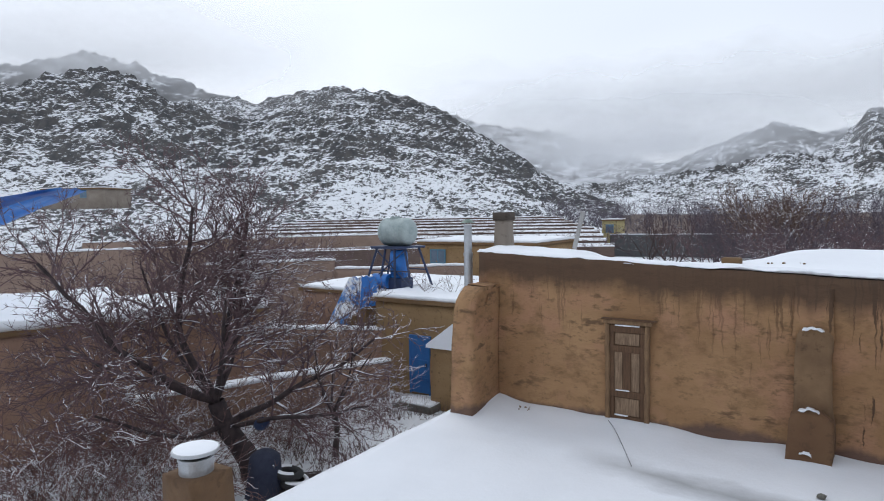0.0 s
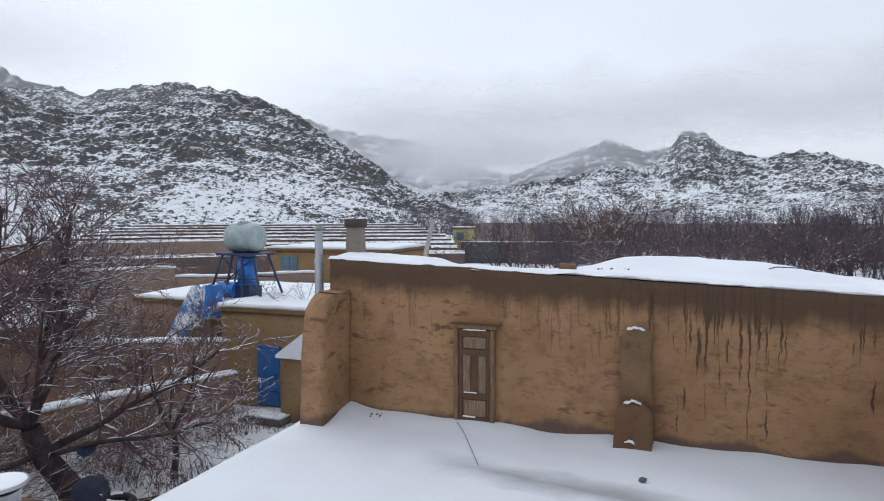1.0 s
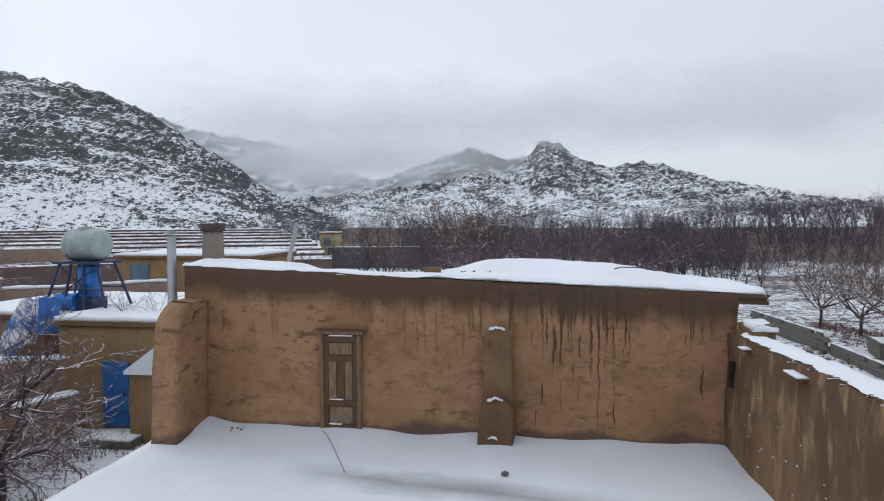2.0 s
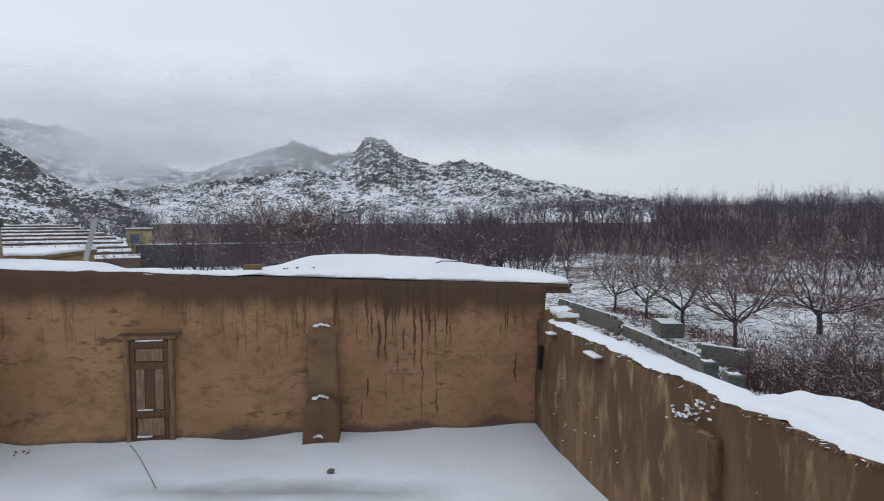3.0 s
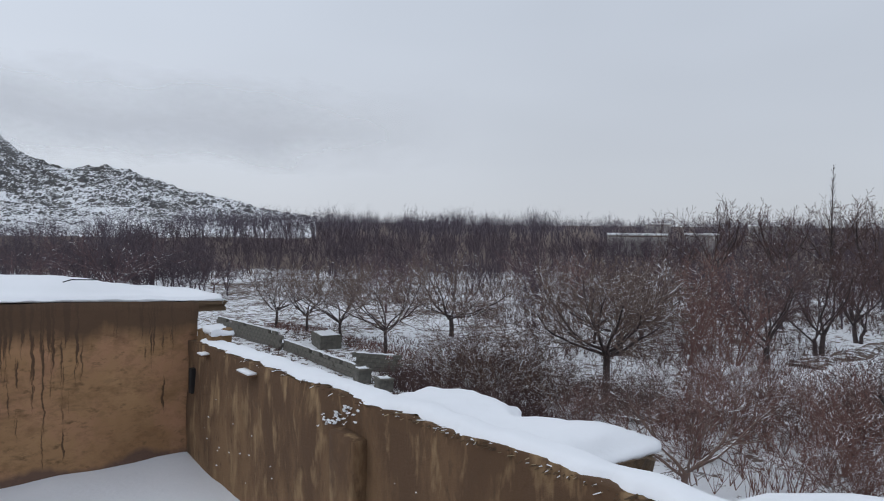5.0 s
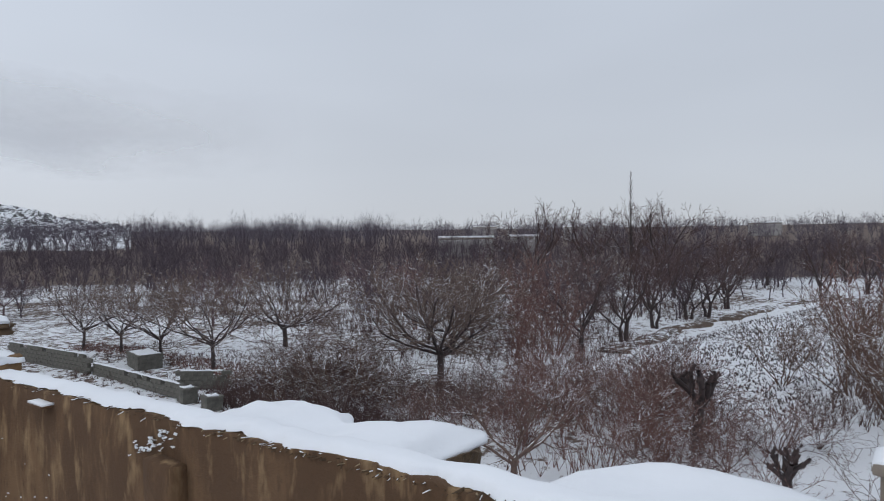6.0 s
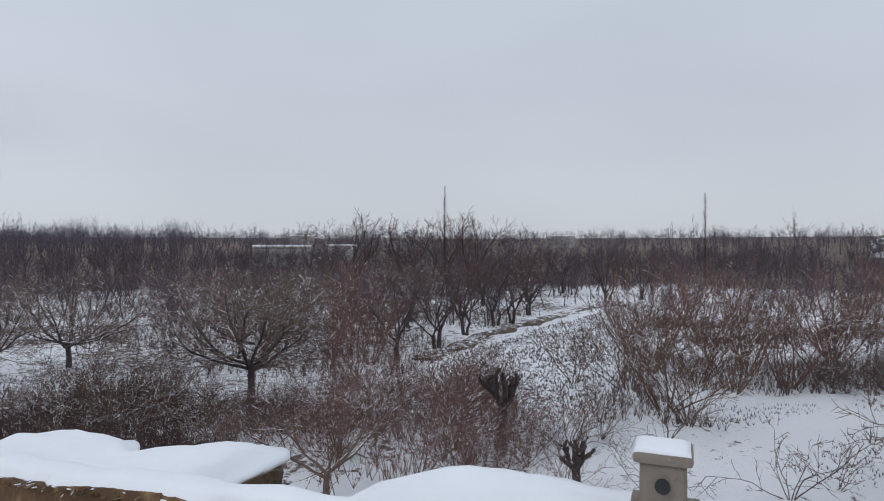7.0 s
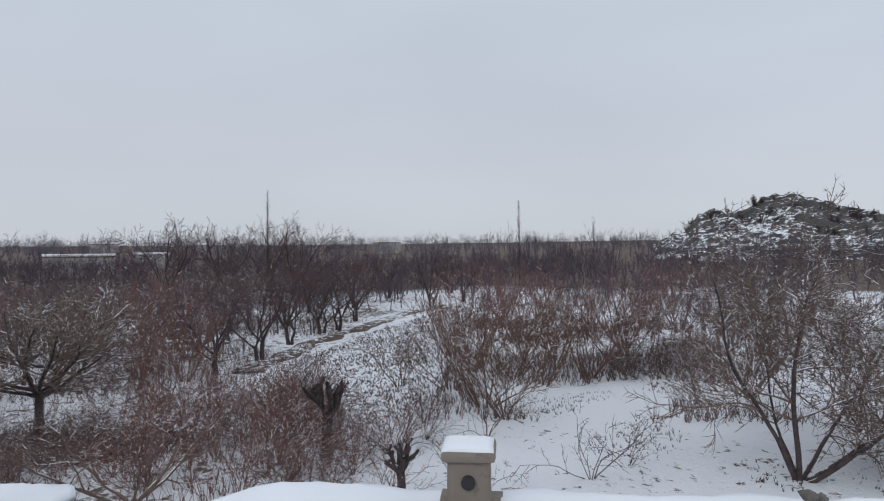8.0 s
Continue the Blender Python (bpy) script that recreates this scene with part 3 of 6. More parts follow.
terrace()
main_wall()
buttress()
parapet()
side_roof("side_roof_north", 3.3, 4.4, 2.86, 5.15, 1.55, 0.075, "low mud side roof under mounded snow", 21, lambda y: 4.30 + 0.34 * bump(y, 3.15, 0.42) - 0.22 * bump(y, 3.93, 0.15) - 0.35 * ease(4.75, 5.2, y) + 0.05 * noise.noise((y * 6, 2, 2)) + 0.03 * noise.noise((y * 17, 2, 2)))
side_roof("side_roof_south", 3.2, 4.6, -6.0, 1.95, 1.58, 0.06, "low mud side roof under smooth snow", 31, lambda y: 4.62 - 0.95 * ease(1.3, 2.0, y) ** 1.5 + 0.05 * noise.noise((y * 1.3, 5, 2)))


# ---- trees ----
def grow(rng, p, d, length, radius, level, spec, out):
    """One branch and, along it, its side branches. spec: a row a level of segment length, wander, lift, side branches per segment, spread, ratio."""
    seg, wander, lift, sides, spread, ratio = spec[level]
    last = level == len(spec) - 1
    n = max(1, round(length / seg * 0.55)) if last else max(2, round(length / seg))
    step = length / n
    for i in range(n):
        s = (i + 1) / n
        d = (d + Vector((rng.gauss(0, wander), rng.gauss(0, wander), rng.gauss(0, wander) + lift))).normalized()
        q = p + d * step
        r0, r1 = radius * (1 - 0.65 * i / n), radius * (1 - 0.65 * s)
        if last and i == n - 1:
            r1 = 0.0
        out.append((p, q, r0, r1, level))
        if not last:
            count = sides if s > 0.25 else 0
            k = int(count) + (rng.random() < count - int(count))
            if i == n - 1:
                k += 1
            for _ in range(k):
                side = d.orthogonal().normalized()
                side.rotate(Matrix.Rotation(rng.uniform(0, 2 * math.pi), 3, d))
                a = radians(rng.gauss(spread, 10))
                c = (d * math.cos(a) + side * math.sin(a)).normalized()
                grow(rng, q, c, length * ratio * rng.uniform(0.6, 1.15) * (1.15 - 0.5 * s), max(r1 * 0.62, 0.004), level + 1, spec, out)
        p = q


def prisms(segments, sides_of):
    verts, faces = [], []
    for p, q, r0, r1, level in segments:
        n = sides_of(level)
        ax = q - p
        u = ax.orthogonal().normalized()
        w = ax.normalized().cross(u)
        b = len(verts)
        if r1 <= 0.0:
            for i in range(n):
                a = 2 * math.pi * i / n
                verts.append(p + u * (r0 * math.cos(a)) + w * (r0 * math.sin(a)))
            verts.append(q)
            for i in range(n):
                faces.append((b + i, b + (i + 1) % n, b + n))
            continue
        for c, r in ((p, r0), (q, r1)):
            for i in range(n):
                a = 2 * math.pi * i / n
                verts.append(c + u * (r * math.cos(a)) + w * (r * math.sin(a)))
        for i in range(n):
            j = (i + 1) % n
            faces.append((b + i, b + j, b + n + j, b + n + i))
    return verts, faces


def tree_template(name, label, segments, bark, at, split, group="", twig=None):
    t = holder(name, label, "shrub" if "shrub" in name or "bramble" in name else "tree", group, at)
    low = [s for s in segments if s[4] <= split]
    high = [s for s in segments if s[4] > split]
    v, f = prisms(low, lambda k: 4 if "shrub" in name else 7 if k == 0 else 5)
    link_mesh("trunk" if "shrub" not in name else "base", v, f, bark, t, smooth=True)
    v, f = prisms(high, lambda k: 3)
    link_mesh("crown", v, f, twig or bark, t)
    return t


def orchard_tree(seed, height, spread, trunk, limbs, dense=1.0, fine=True, lean=0.0, thick=0.035):
    """A vase-shaped fruit tree: short trunk, rising limbs, a broad twiggy crown."""
    rng = random.Random(seed)
    out = []
    top = Vector((lean * trunk, 0, trunk))
    mid = Vector((lean * trunk * 0.3 + 0.05, 0.04, trunk * 0.5))
    R = thick * height
    out += [(Vector((0, 0, -0.25)), Vector((0, 0, 0.08)), R * 1.5, R * 1.15, 0), (Vector((0, 0, 0.08)), mid, R * 1.15, R, 0), (mid, top, R, R * 0.92, 0)]
    spec = [(0.5, 0.10, 0.03, 0, 40, 0.5), (0.42, 0.11, 0.05, 1.15 * dense, 42, 0.52), (0.3, 0.14, 0.05, 1.3 * dense, 42, 0.55), (0.2, 0.16, 0.06, 1.2 if fine else 0, 40, 0.55), (0.16, 0.16, 0.06, 0, 35, 0.5)]
    if not fine:
        spec = spec[:4]
    for i in range(limbs):
        a = 2 * math.pi * (i + rng.uniform(-0.25, 0.25)) / limbs
        tilt = radians(min(86, spread * rng.uniform(0.5, 1.1)))
        d = Vector((math.cos(a) * math.sin(tilt), math.sin(a) * math.sin(tilt), math.cos(tilt)))
        grow(rng, top - Vector((0, 0, rng.uniform(0, 0.25) * trunk)), d, (height - trunk) * rng.uniform(0.75, 1.0) / max(0.7, math.cos(tilt) ** 0.5), R * 0.55, 1, spec, out)
    low = max(0.006, 0.0024 * height)
    return [(p, q, max(a, low), max(b, low * 0.7) if b > 0 else 0.0, k) for p, q, a, b, k in out]


def stem_tree(seed, height, stems, spread, dense=1.0, fine=False, thick=0.016, wild=0.07):
    """Several upright stems from one stool, with ascending twigs."""
    rng = random.Random(seed)
    out = []
    spec = [(0.6, wild, 0.06, 1.0 * dense, 42, 0.38), (0.4, 0.12, 0.10, 1.3 * dense, 38, 0.5), (0.25, 0.14, 0.10, 1.0 if fine else 0, 35, 0.5), (0.2, 0.15, 0.08, 0, 30, 0.5)]
    if not fine:
        spec = spec[:3]
    for i in range(stems):
        a = rng.uniform(0, 2 * math.pi)
        tilt = radians(spread * rng.uniform(0.2, 1.0))
        d = Vector((math.cos(a) * math.sin(tilt), math.sin(a) * math.sin(tilt), math.cos(tilt)))
        grow(rng, Vector((0.25 * math.cos(a), 0.25 * math.sin(a), -0.1)), d, height * rng.uniform(0.7, 1.0), height * thick * rng.uniform(0.7, 1.2), 0, spec, out)
    low = max(0.007, 0.0025 * height)
    return [(p, q, max(a, low), max(b, low * 0.7) if b > 0 else 0.0, k) for p, q, a, b, k in out]


def shrub(seed, height, stems, arch, twigs=1.2, thick=0.008):
    rng = random.Random(seed)
    out = []
    spec = [(0.3, 0.13, -arch, twigs, 45, 0.42), (0.2, 0.16, 0.0, 0.9, 42, 0.5), (0.15, 0.18, 0.02, 0, 35, 0.5)]
    for i in range(stems):
        a = rng.uniform(0, 2 * math.pi)
        tilt = radians(rng.uniform(5, 62))
        d = Vector((math.cos(a) * math.sin(tilt), math.sin(a) * math.sin(tilt), math.cos(tilt)))
        r = rng.uniform(0, 0.06)
        grow(rng, Vector((r * math.cos(a), r * math.sin(a), -0.1)), d, height * rng.uniform(0.7, 1.35), height * thick, 0, spec, out)
    return [(p, q, max(a, 0.0095), max(b, 0.006) if b > 0 else 0.0, k) for p, q, a, b, k in out]


def pollard(seed, height, knobs):
    """A cut-back trunk that ends in a crowd of knobbly stubs."""
    rng = random.Random(seed)
    out = []
    R = 0.05 * height
    a, b = Vector((0, 0, -0.2)), Vector((0.05 * height, 0, height * 0.5))
    out += [(a, b * 0.5, R * 1.3, R * 1.0, 0), (b * 0.5, b, R * 1.0, R * 1.1, 0)]
    for i in range(knobs):
        t = 2 * math.pi * i / knobs + rng.uniform(-0.4, 0.4)
        lift = rng.uniform(0.25, 1.3)
        d = Vector((math.cos(t) * 0.8, math.sin(t) * 0.8, lift)).normalized()
        p = b - Vector((0, 0, rng.uniform(0, 0.12) * height))
        for k in range(3):
            d = (d + Vector((rng.gauss(0, 0.3), rng.gauss(0, 0.3), 0.15))).normalized()
            q = p + d * height * rng.uniform(0.07, 0.13)
            out.append((p, q, R * (0.6 - 0.05 * k), R * (0.52 + 0.04 * k), 0))
            if k:
                e = (d + Vector((rng.gauss(0, 0.7), rng.gauss(0, 0.7), 0.3))).normalized()
                out.append((q, q + e * height * 0.09, R * 0.42, R * 0.34, 0))
            p = q
        for _ in range(16):
            e = (d + Vector((rng.gauss(0, 0.6), rng.gauss(0, 0.6), rng.gauss(0.2, 0.3)))).normalized()
            out.append((p, p + e * rng.uniform(0.2, 0.8) * height * 0.3, 0.011, 0.0, 2))
    return out


def plant(template, x, y, turn, size=1.0, z=None, label="", lean=0.0):
    t = copy_thing(template, pose(x, y, ground_z(x, y) if z is None else z, lean, 0, turn) @ Matrix.Diagonal((size, size, size, 1)))
    if label:
        tagged(t, label)
    return t


def big_yard_tree():
    """The old fruit tree in the yard: a leaning trunk that forks low, with long limbs to both sides."""
    rng = random.Random(5)
    out = []
    pts = [Vector((0, 0, -0.2)), Vector((-0.25, 0.1, 0.5)), Vector((-0.75, 0.2, 1.3)), Vector((-0.95, 0.2, 1.95))]
    rad = [0.36, 0.28, 0.24, 0.21]
    for a, b, r0, r1 in zip(pts, pts[1:], rad, rad[1:]):
        out.append((a, b, r0, r1, 0))
    spec = [(0.5, 0.1, 0, 0, 40, 0.5), (0.42, 0.12, 0.012, 1.9, 50, 0.50), (0.28, 0.14, 0.03, 2.1, 46, 0.56), (0.2, 0.15, 0.04, 1.9, 44, 0.60), (0.19, 0.16, 0.04, 0, 38, 0.5)]
    # right, away, up (as seen from the terrace), length, radius, start on the trunk
    limbs = [(-0.25, 0.1, 1.0, 5.0, 0.17, 3), (0.12, -0.1, 1.0, 4.8, 0.15, 3), (-0.75, 0.0, 0.62, 5.2, 0.16, 3), (-0.95, 0.2, 0.22, 4.6, 0.14, 3), (0.5, 0.25, 0.8, 4.4, 0.13, 3),
             (0.95, -0.05, 0.38, 4.3, 0.15, 2), (0.9, -0.4, 0.10, 3.8, 0.11, 2), (0.1, -0.9, 0.5, 3.6, 0.11, 3), (-0.6, -0.7, 0.25, 3.8, 0.11, 2), (0.2, 0.9, 0.6, 4.0, 0.12, 3), (-0.8, 0.5, 0.5, 4.2, 0.12, 3)]
    for r, w, u, length, radius, k in limbs:
        grow(rng, pts[k], Vector((r, w, u)).normalized(), length, radius * 0.66, 1, spec, out)
    out = [(p, q, max(a, 0.0085), max(b, 0.006) if b > 0 else 0.0, k) for p, q, a, b, k in out]
    t = tree_template("fruit_tree", "old bare fruit tree with a leaning forked trunk in the yard", out, BARK_YARD, (-12.4, 10.2, -3.3), 1, twig=BARK_MAUVE)
    t.rotation_euler.z = radians(51)
    return t


big_yard_tree()


def twin_tree(seed, fine=True):
    """Two trunks from one root with dense rising crowns."""
    a = orchard_tree(seed, 5.2, 44, 1.3, 4, 0.85 if fine else 1.1, fine, 0.12, 0.027)
    b = orchard_tree(seed + 100, 4.5, 50, 1.0, 3, 0.85 if fine else 1.1, fine, -0.25, 0.025)
    o = Vector((-0.4, 0.15, 0))
    return a + [(p + o, q + o, r0, r1, k) for p, q, r0, r1, k in b]


def leaning_tree():
    """Long thin trunks that part at the ground, with a wide loose crown."""
    rng = random.Random(18)
    out = []
    spec = [(0.45, 0.10, 0.012, 1.9, 58, 0.46), (0.30, 0.13, 0.02, 1.9, 48, 0.55), (0.22, 0.16, 0.03, 1.5, 44, 0.55), (0.17, 0.17, 0.03, 0, 40, 0.5)]
    root = Vector((0, 0, -0.2))
    # right, away, up, length, radius
    for r, w, u, length, radius in ((-0.45, -0.1, 0.9, 6.4, 0.085), (0.02, 0.1, 1.0, 6.9, 0.10), (0.75, -0.2, 0.5, 5.4, 0.08), (0.4, 0.4, 0.85, 6.6, 0.075), (-0.2, 0.6, 0.75, 5.6, 0.06), (0.95, 0.3, 0.6, 5.6, 0.07)):
        grow(rng, root, Vector((r, w, u)).normalized(), length, radius * 0.85, 0, spec, out)
    return [(p, q, max(a, 0.012), max(b, 0.008) if b > 0 else 0.0, k) for p, q, a, b, k in out]


# templates stand at their first places; the rest are copies
T_ROUND = tree_template("fruit_tree", "bare round-headed fruit tree with snow on its twigs", orchard_tree(11, 4.7, 80, 1.65, 11, 1.5, True, 0.0, 0.032), BARK_DARK, (22.1, 17.0, -3.3), 1, "orchard trees", twig=BARK_FROST)
T_MID = tree_template("fruit_tree", "bare young fruit tree with fine dark twigs", orchard_tree(12, 4.2, 70, 1.3, 10, 1.2, True, 0.05, 0.02), BARK_DARK, (17.4, 41.4, -3.3), 1, "orchard trees", twig=BARK_FROST)
T_SLIM = tree_template("fruit_tree", "thin bare tree among the village walls", orchard_tree(19, 4.2, 66, 1.2, 6, 1.0, True, 0.05, 0.02), BARK_MAUVE, (-17.6, 15.6, -3.3), 1, "orchard trees")
T_WIDE = tree_template("fruit_tree", "bare spreading fruit tree with drooping snowy twigs", orchard_tree(13, 4.7, 80, 1.5, 9, 1.22, True, -0.06, 0.03), BARK_DARK, (24.6, 30.9, -3.3), 1, "orchard trees", twig=BARK_FROST)
T_STEM = tree_template("mulberry_tree", "dark bare tree with forked trunks on a field bank", twin_tree(14), BARK_DARK, (38.3, 14.9, -3.3), 1, "trees along the field bank", twig=BARK_DEEP)
T_STEM_FAR = tree_template("mulberry_tree", "dark bare forked tree far along the field bank", twin_tree(44, False), BARK_DARK, (62.3, 14.6, -3.3), 1, "trees along the field bank", twig=BARK_DEEP)
T_RED_FAR = tree_template("willow_tree", "reddish bare many-stemmed tree before the woodland", stem_tree(45, 5.0, 9, 56, 1.3, False, 0.011), BARK_RED, (44, 22, -3.3), 0, "thicket trees")
T_STEM_RED = tree_template("willow_tree", "reddish bare many-stemmed tree", stem_tree(15, 5.0, 8, 54, 1.3, True, 0.011, 0.13), BARK_RED, (30.0, 18.1, -3.3), 0, "thicket trees")
T_OLIVE = tree_template("willow_tree", "olive-brown bare willow with many thin stems", stem_tree(16, 5.0, 9, 64, 1.4, True, 0.0085, 0.15), BARK_OLIVE, (27.3, 0.7, -3.3), 0, "thicket trees")
T_LEAN = tree_template("leaning_tree", "olive-barked bare tree with leaning forked trunks and snowy twigs", leaning_tree(), BARK_DARK, (19.1, -8.4, -3.3), 0, "trees by the snowy path", twig=BARK_FROST)
T_LEAN.rotation_euler.z = radians(-114)
S_RED = tree_template("shrub", "reddish bare shrub with tangled snowy twigs", shrub(21, 2.3, 14, 0.03), BARK_RED, (20.5, 10.5, -3.3), 0, "shrubs below the wall")
S_DARK = tree_template("shrub", "dense dark brown bare shrub", shrub(22, 2.5, 15, 0.06), BARK_BROWN, (18.0, 21.0, -3.3), 0, "shrubs below the wall")
S_OLIVE = tree_template("shrub", "olive-brown shrub with arching twigs", shrub(23, 2.4, 15, 0.07), BARK_OLIVE, (17.6, 19.0, -3.3), 0, "shrubs below the wall")
S_SAPLING = tree_template("shrub", "thin bare sapling standing in the snow", shrub(24, 1.9, 7, 0.0, 0.9, 0.01), BARK_BROWN, (18.8, -2.6, -3.3), 0, "saplings in the snow")
POLLARD = tree_template("pollard_tree", "short pollarded trunk with knobbly cut stubs", pollard(31, 3.2, 8), BARK_DARK, (19.8, 5.45, -3.3), 0, "pollards", twig=BARK_DEEP)
plant(POLLARD, 16.4, 2.45, 130, 0.65)

# small forked tree close under the side roof
T_FORK = tree_template("small_tree", "low bare tree with snow-covered forked branches", orchard_tree(43, 2.9, 70, 0.7, 5, 1.1, True, 0.1, 0.03), bark_material("snow_laden_bark", (0.10, 0.07, 0.055), (0.16, 0.115, 0.09), 0.74), (14.4, 8.6, -3.3), 1)

for x, y, turn, size in ((18.2, 38.2, 40, 0.98), (18.2, 33.5, 110, 1.02), (18.4, 28.8, 200, 1.12), (20.8, 65.9, 10, 0.9), (28, 44, 70, 1.05), (33, 50, 160, 1.1), (30.5, 24.5, 250, 1.1), (38, 36, 20, 1.1), (45, 44, 300, 1.2), (41, 28, 95, 1.15)):
    plant(T_MID if y < 43 and x < 37 else T_SLIM, x, y, turn, size, label="bare young fruit tree with fine dark twigs")
for x, y, turn, size in ((36, 25, 100, 1.0), (29.0, 21.5, 210, 0.95), (48, 33, 310, 1.1), (54, 24, 20, 1.15)):
    plant(T_WIDE if x < 40 else T_MID, x, y, turn, size)
for x, y, turn, size in ((33.7, 15.7, 30, 0.9), (45.7, 15.8, 80, 0.95), (51.6, 15.2, 140, 0.98), (53.5, 14.0, 250, 1.0), (73.4, 8.4, 60, 1.1), (75, 18, 100, 1.1), (86.9, 15.9, 190, 1.1), (70, 22, 200, 1.15), (66, 30, 280, 1.2), (80, 5, 33, 1.1), (92, 8, 120, 1.15), (57, 20, 77, 1.05), (60, 38, 5, 1.2), (96, 22, 140, 1.2)):
    plant(T_STEM if x < 56 else T_STEM_FAR, x, y, turn, size)
for x, y, turn, size in ((31.5, 16.4, 50, 0.85), (26.6, 14.6, 120, 0.7), (34.2, 19.5, 190, 0.95), (39, 20, 260, 1.0), (50, 27, 100, 1.1), (36, 30, 170, 1.0), (40, 3, 200, 0.9), (46, -1, 50, 1.05), (63, 0, 10, 1.15), (52, -14, 30, 1.0), (35, 1.8, 20, 1.1), (38.5, -3.2, 130, 1.1), (33.5, -4.4, 250, 0.9), (43, -8, 10, 1.1)):
    plant(T_STEM_RED if x < 42 else T_RED_FAR, x, y, turn, size)
for x, y, turn, size in ((33.2, -0.6, 90, 0.95), (30.2, 2.4, 200, 0.9), (25.4, -0.2, 310, 0.7), (31.5, -2.0, 160, 0.9), (36, -6.5, 45, 1.0), (29, -10.5, 130, 1.05), (24, -13, 220, 1.1), (31, 5.0, 70, 0.62)):
    plant(T_OLIVE, x, y, turn, size)
plant(T_LEAN, 21.0, -12.4, 150, 0.7, label="olive-barked bare tree beside the snowy path")
for x, y, turn, size in ((-9.5, 52, 0, 1.15), (-5.0, 58, 70, 1.3), (-1.5, 50, 140, 1.1), (3.0, 56, 210, 1.25), (7.0, 52, 300, 1.1), (10.5, 60, 30, 1.3)):
    plant(T_SLIM, x, y, turn, size, label="bare round tree beyond the flat roof")
for x, y, turn, size in ((-13.5, 56, 0, 1.0), (-17.0, 62, 90, 1.0)):
    plant(T_STEM, x, y, turn, size, label="dark bare tree beyond the flat roof")
rng = random.Random(77)
for i in range(27):
    x, y = rng.uniform(16.5, 27), rng.uniform(6.2, 14.5)
    plant(S_RED, x, y, rng.uniform(0, 360), rng.uniform(0.65, 1.0) * (1.0 if y < 0.62 * x else 0.55))
for i in range(9):
    plant(S_RED, rng.uniform(15.5, 24), rng.uniform(2.6, 6.4), rng.uniform(0, 360), rng.uniform(0.45, 0.75))
for i in range(15):
    plant(S_DARK, rng.uniform(15.2, 20), rng.uniform(12.5, 24), rng.uniform(0, 360), rng.uniform(0.45, 0.7))
for i in range(5):
    plant(S_DARK, rng.uniform(18, 26), rng.uniform(6.5, 11.5), rng.uniform(0, 360), rng.uniform(0.6, 0.9))
for i in range(14):
    plant(S_OLIVE, rng.uniform(15.5, 23), rng.uniform(13.5, 24), rng.uniform(0, 360), rng.uniform(0.45, 0.75))
for i in range(10):
    plant(S_DARK, rng.uniform(27, 37), rng.uniform(-9.5, -3), rng.uniform(0, 360), rng.uniform(0.5, 0.8), label="low purplish bare shrub at the edge of the snow")
for x, y, turn, size in ((17.5, 4.6, 10, 0.8), (20.0, -3.9, 80, 0.6), (17.2, 0.6, 200, 0.7), (21.2, 3.5, 130, 0.9), (16.4, 5.6, 300, 0.8), (23, 0.5, 40, 0.9)):
    plant(S_SAPLING, x, y, turn, size)
for x, y, turn, size in ((76.1, -14.3, 0, 0.9), (84.4, -20.9, 100, 0.95), (100, -25, 40, 1.1), (90, -32, 200, 1.2)):
    plant(T_SLIM, x, y, turn, size, label="bare young tree beyond the snowy path")


def wood(name, label, material, a0, a1, r0, r1, count, h0, h1, seed, twigs=60, keep=None, twig=0.03, base=ground_z, low=0.14):
    """Far woodland: many bare round-headed trees, each a trunk, spreading limbs and twigs along them."""
    rng = random.Random(seed)
    segs = []
    for _ in range(count):
        az, r = radians(rng.uniform(a0, a1)), math.sqrt(rng.uniform(r0 * r0, r1 * r1))
        x, y = r * math.sin(az), r * math.cos(az)
        if keep and not keep(x, y):
            continue
        h = rng.uniform(h0, h1) * (0.85 + 0.4 * noise.noise((x / 18, y / 18, seed)))
        b = Vector((x, y, base(x, y)))
        fork = b + Vector((rng.gauss(0, 0.2), rng.gauss(0, 0.2), h * rng.uniform(low, 2 * low)))
        thick = 0.015 * h
        segs.append((b, fork, thick * 1.2, thick, 0))
        w = h * rng.uniform(0.36, 0.5)
        limbs = []
        for i in range(7):
            a, k = 0.9 * i + rng.uniform(0, 0.6), rng.uniform(0.15, 1.0)
            tip = fork + Vector((math.cos(a) * w * k, math.sin(a) * w * k, (h - fork.z + b.z) * (1 - 0.55 * k * k) * rng.uniform(0.75, 1.0)))
            limbs.append((fork, tip))
            segs.append((fork, tip, thick * 0.36, 0.0, 1))
        for _ in range(twigs):
            p, q = limbs[rng.randrange(7)]
            t = rng.uniform(0.25, 1.0)
            d = (q - p).normalized() * 0.45 + Vector((rng.gauss(0, 0.5), rng.gauss(0, 0.5), rng.gauss(0.15, 0.45)))
            m = p.lerp(q, t)
            segs.append((m, m + d * (h * rng.uniform(0.10, 0.30) * (1.25 - 0.6 * t)), twig, 0.0, 1))
    v, f = prisms(segs, lambda k: 3)
    return tagged(link_mesh(name, v, f, material), label, "woodland", kind="stuff")


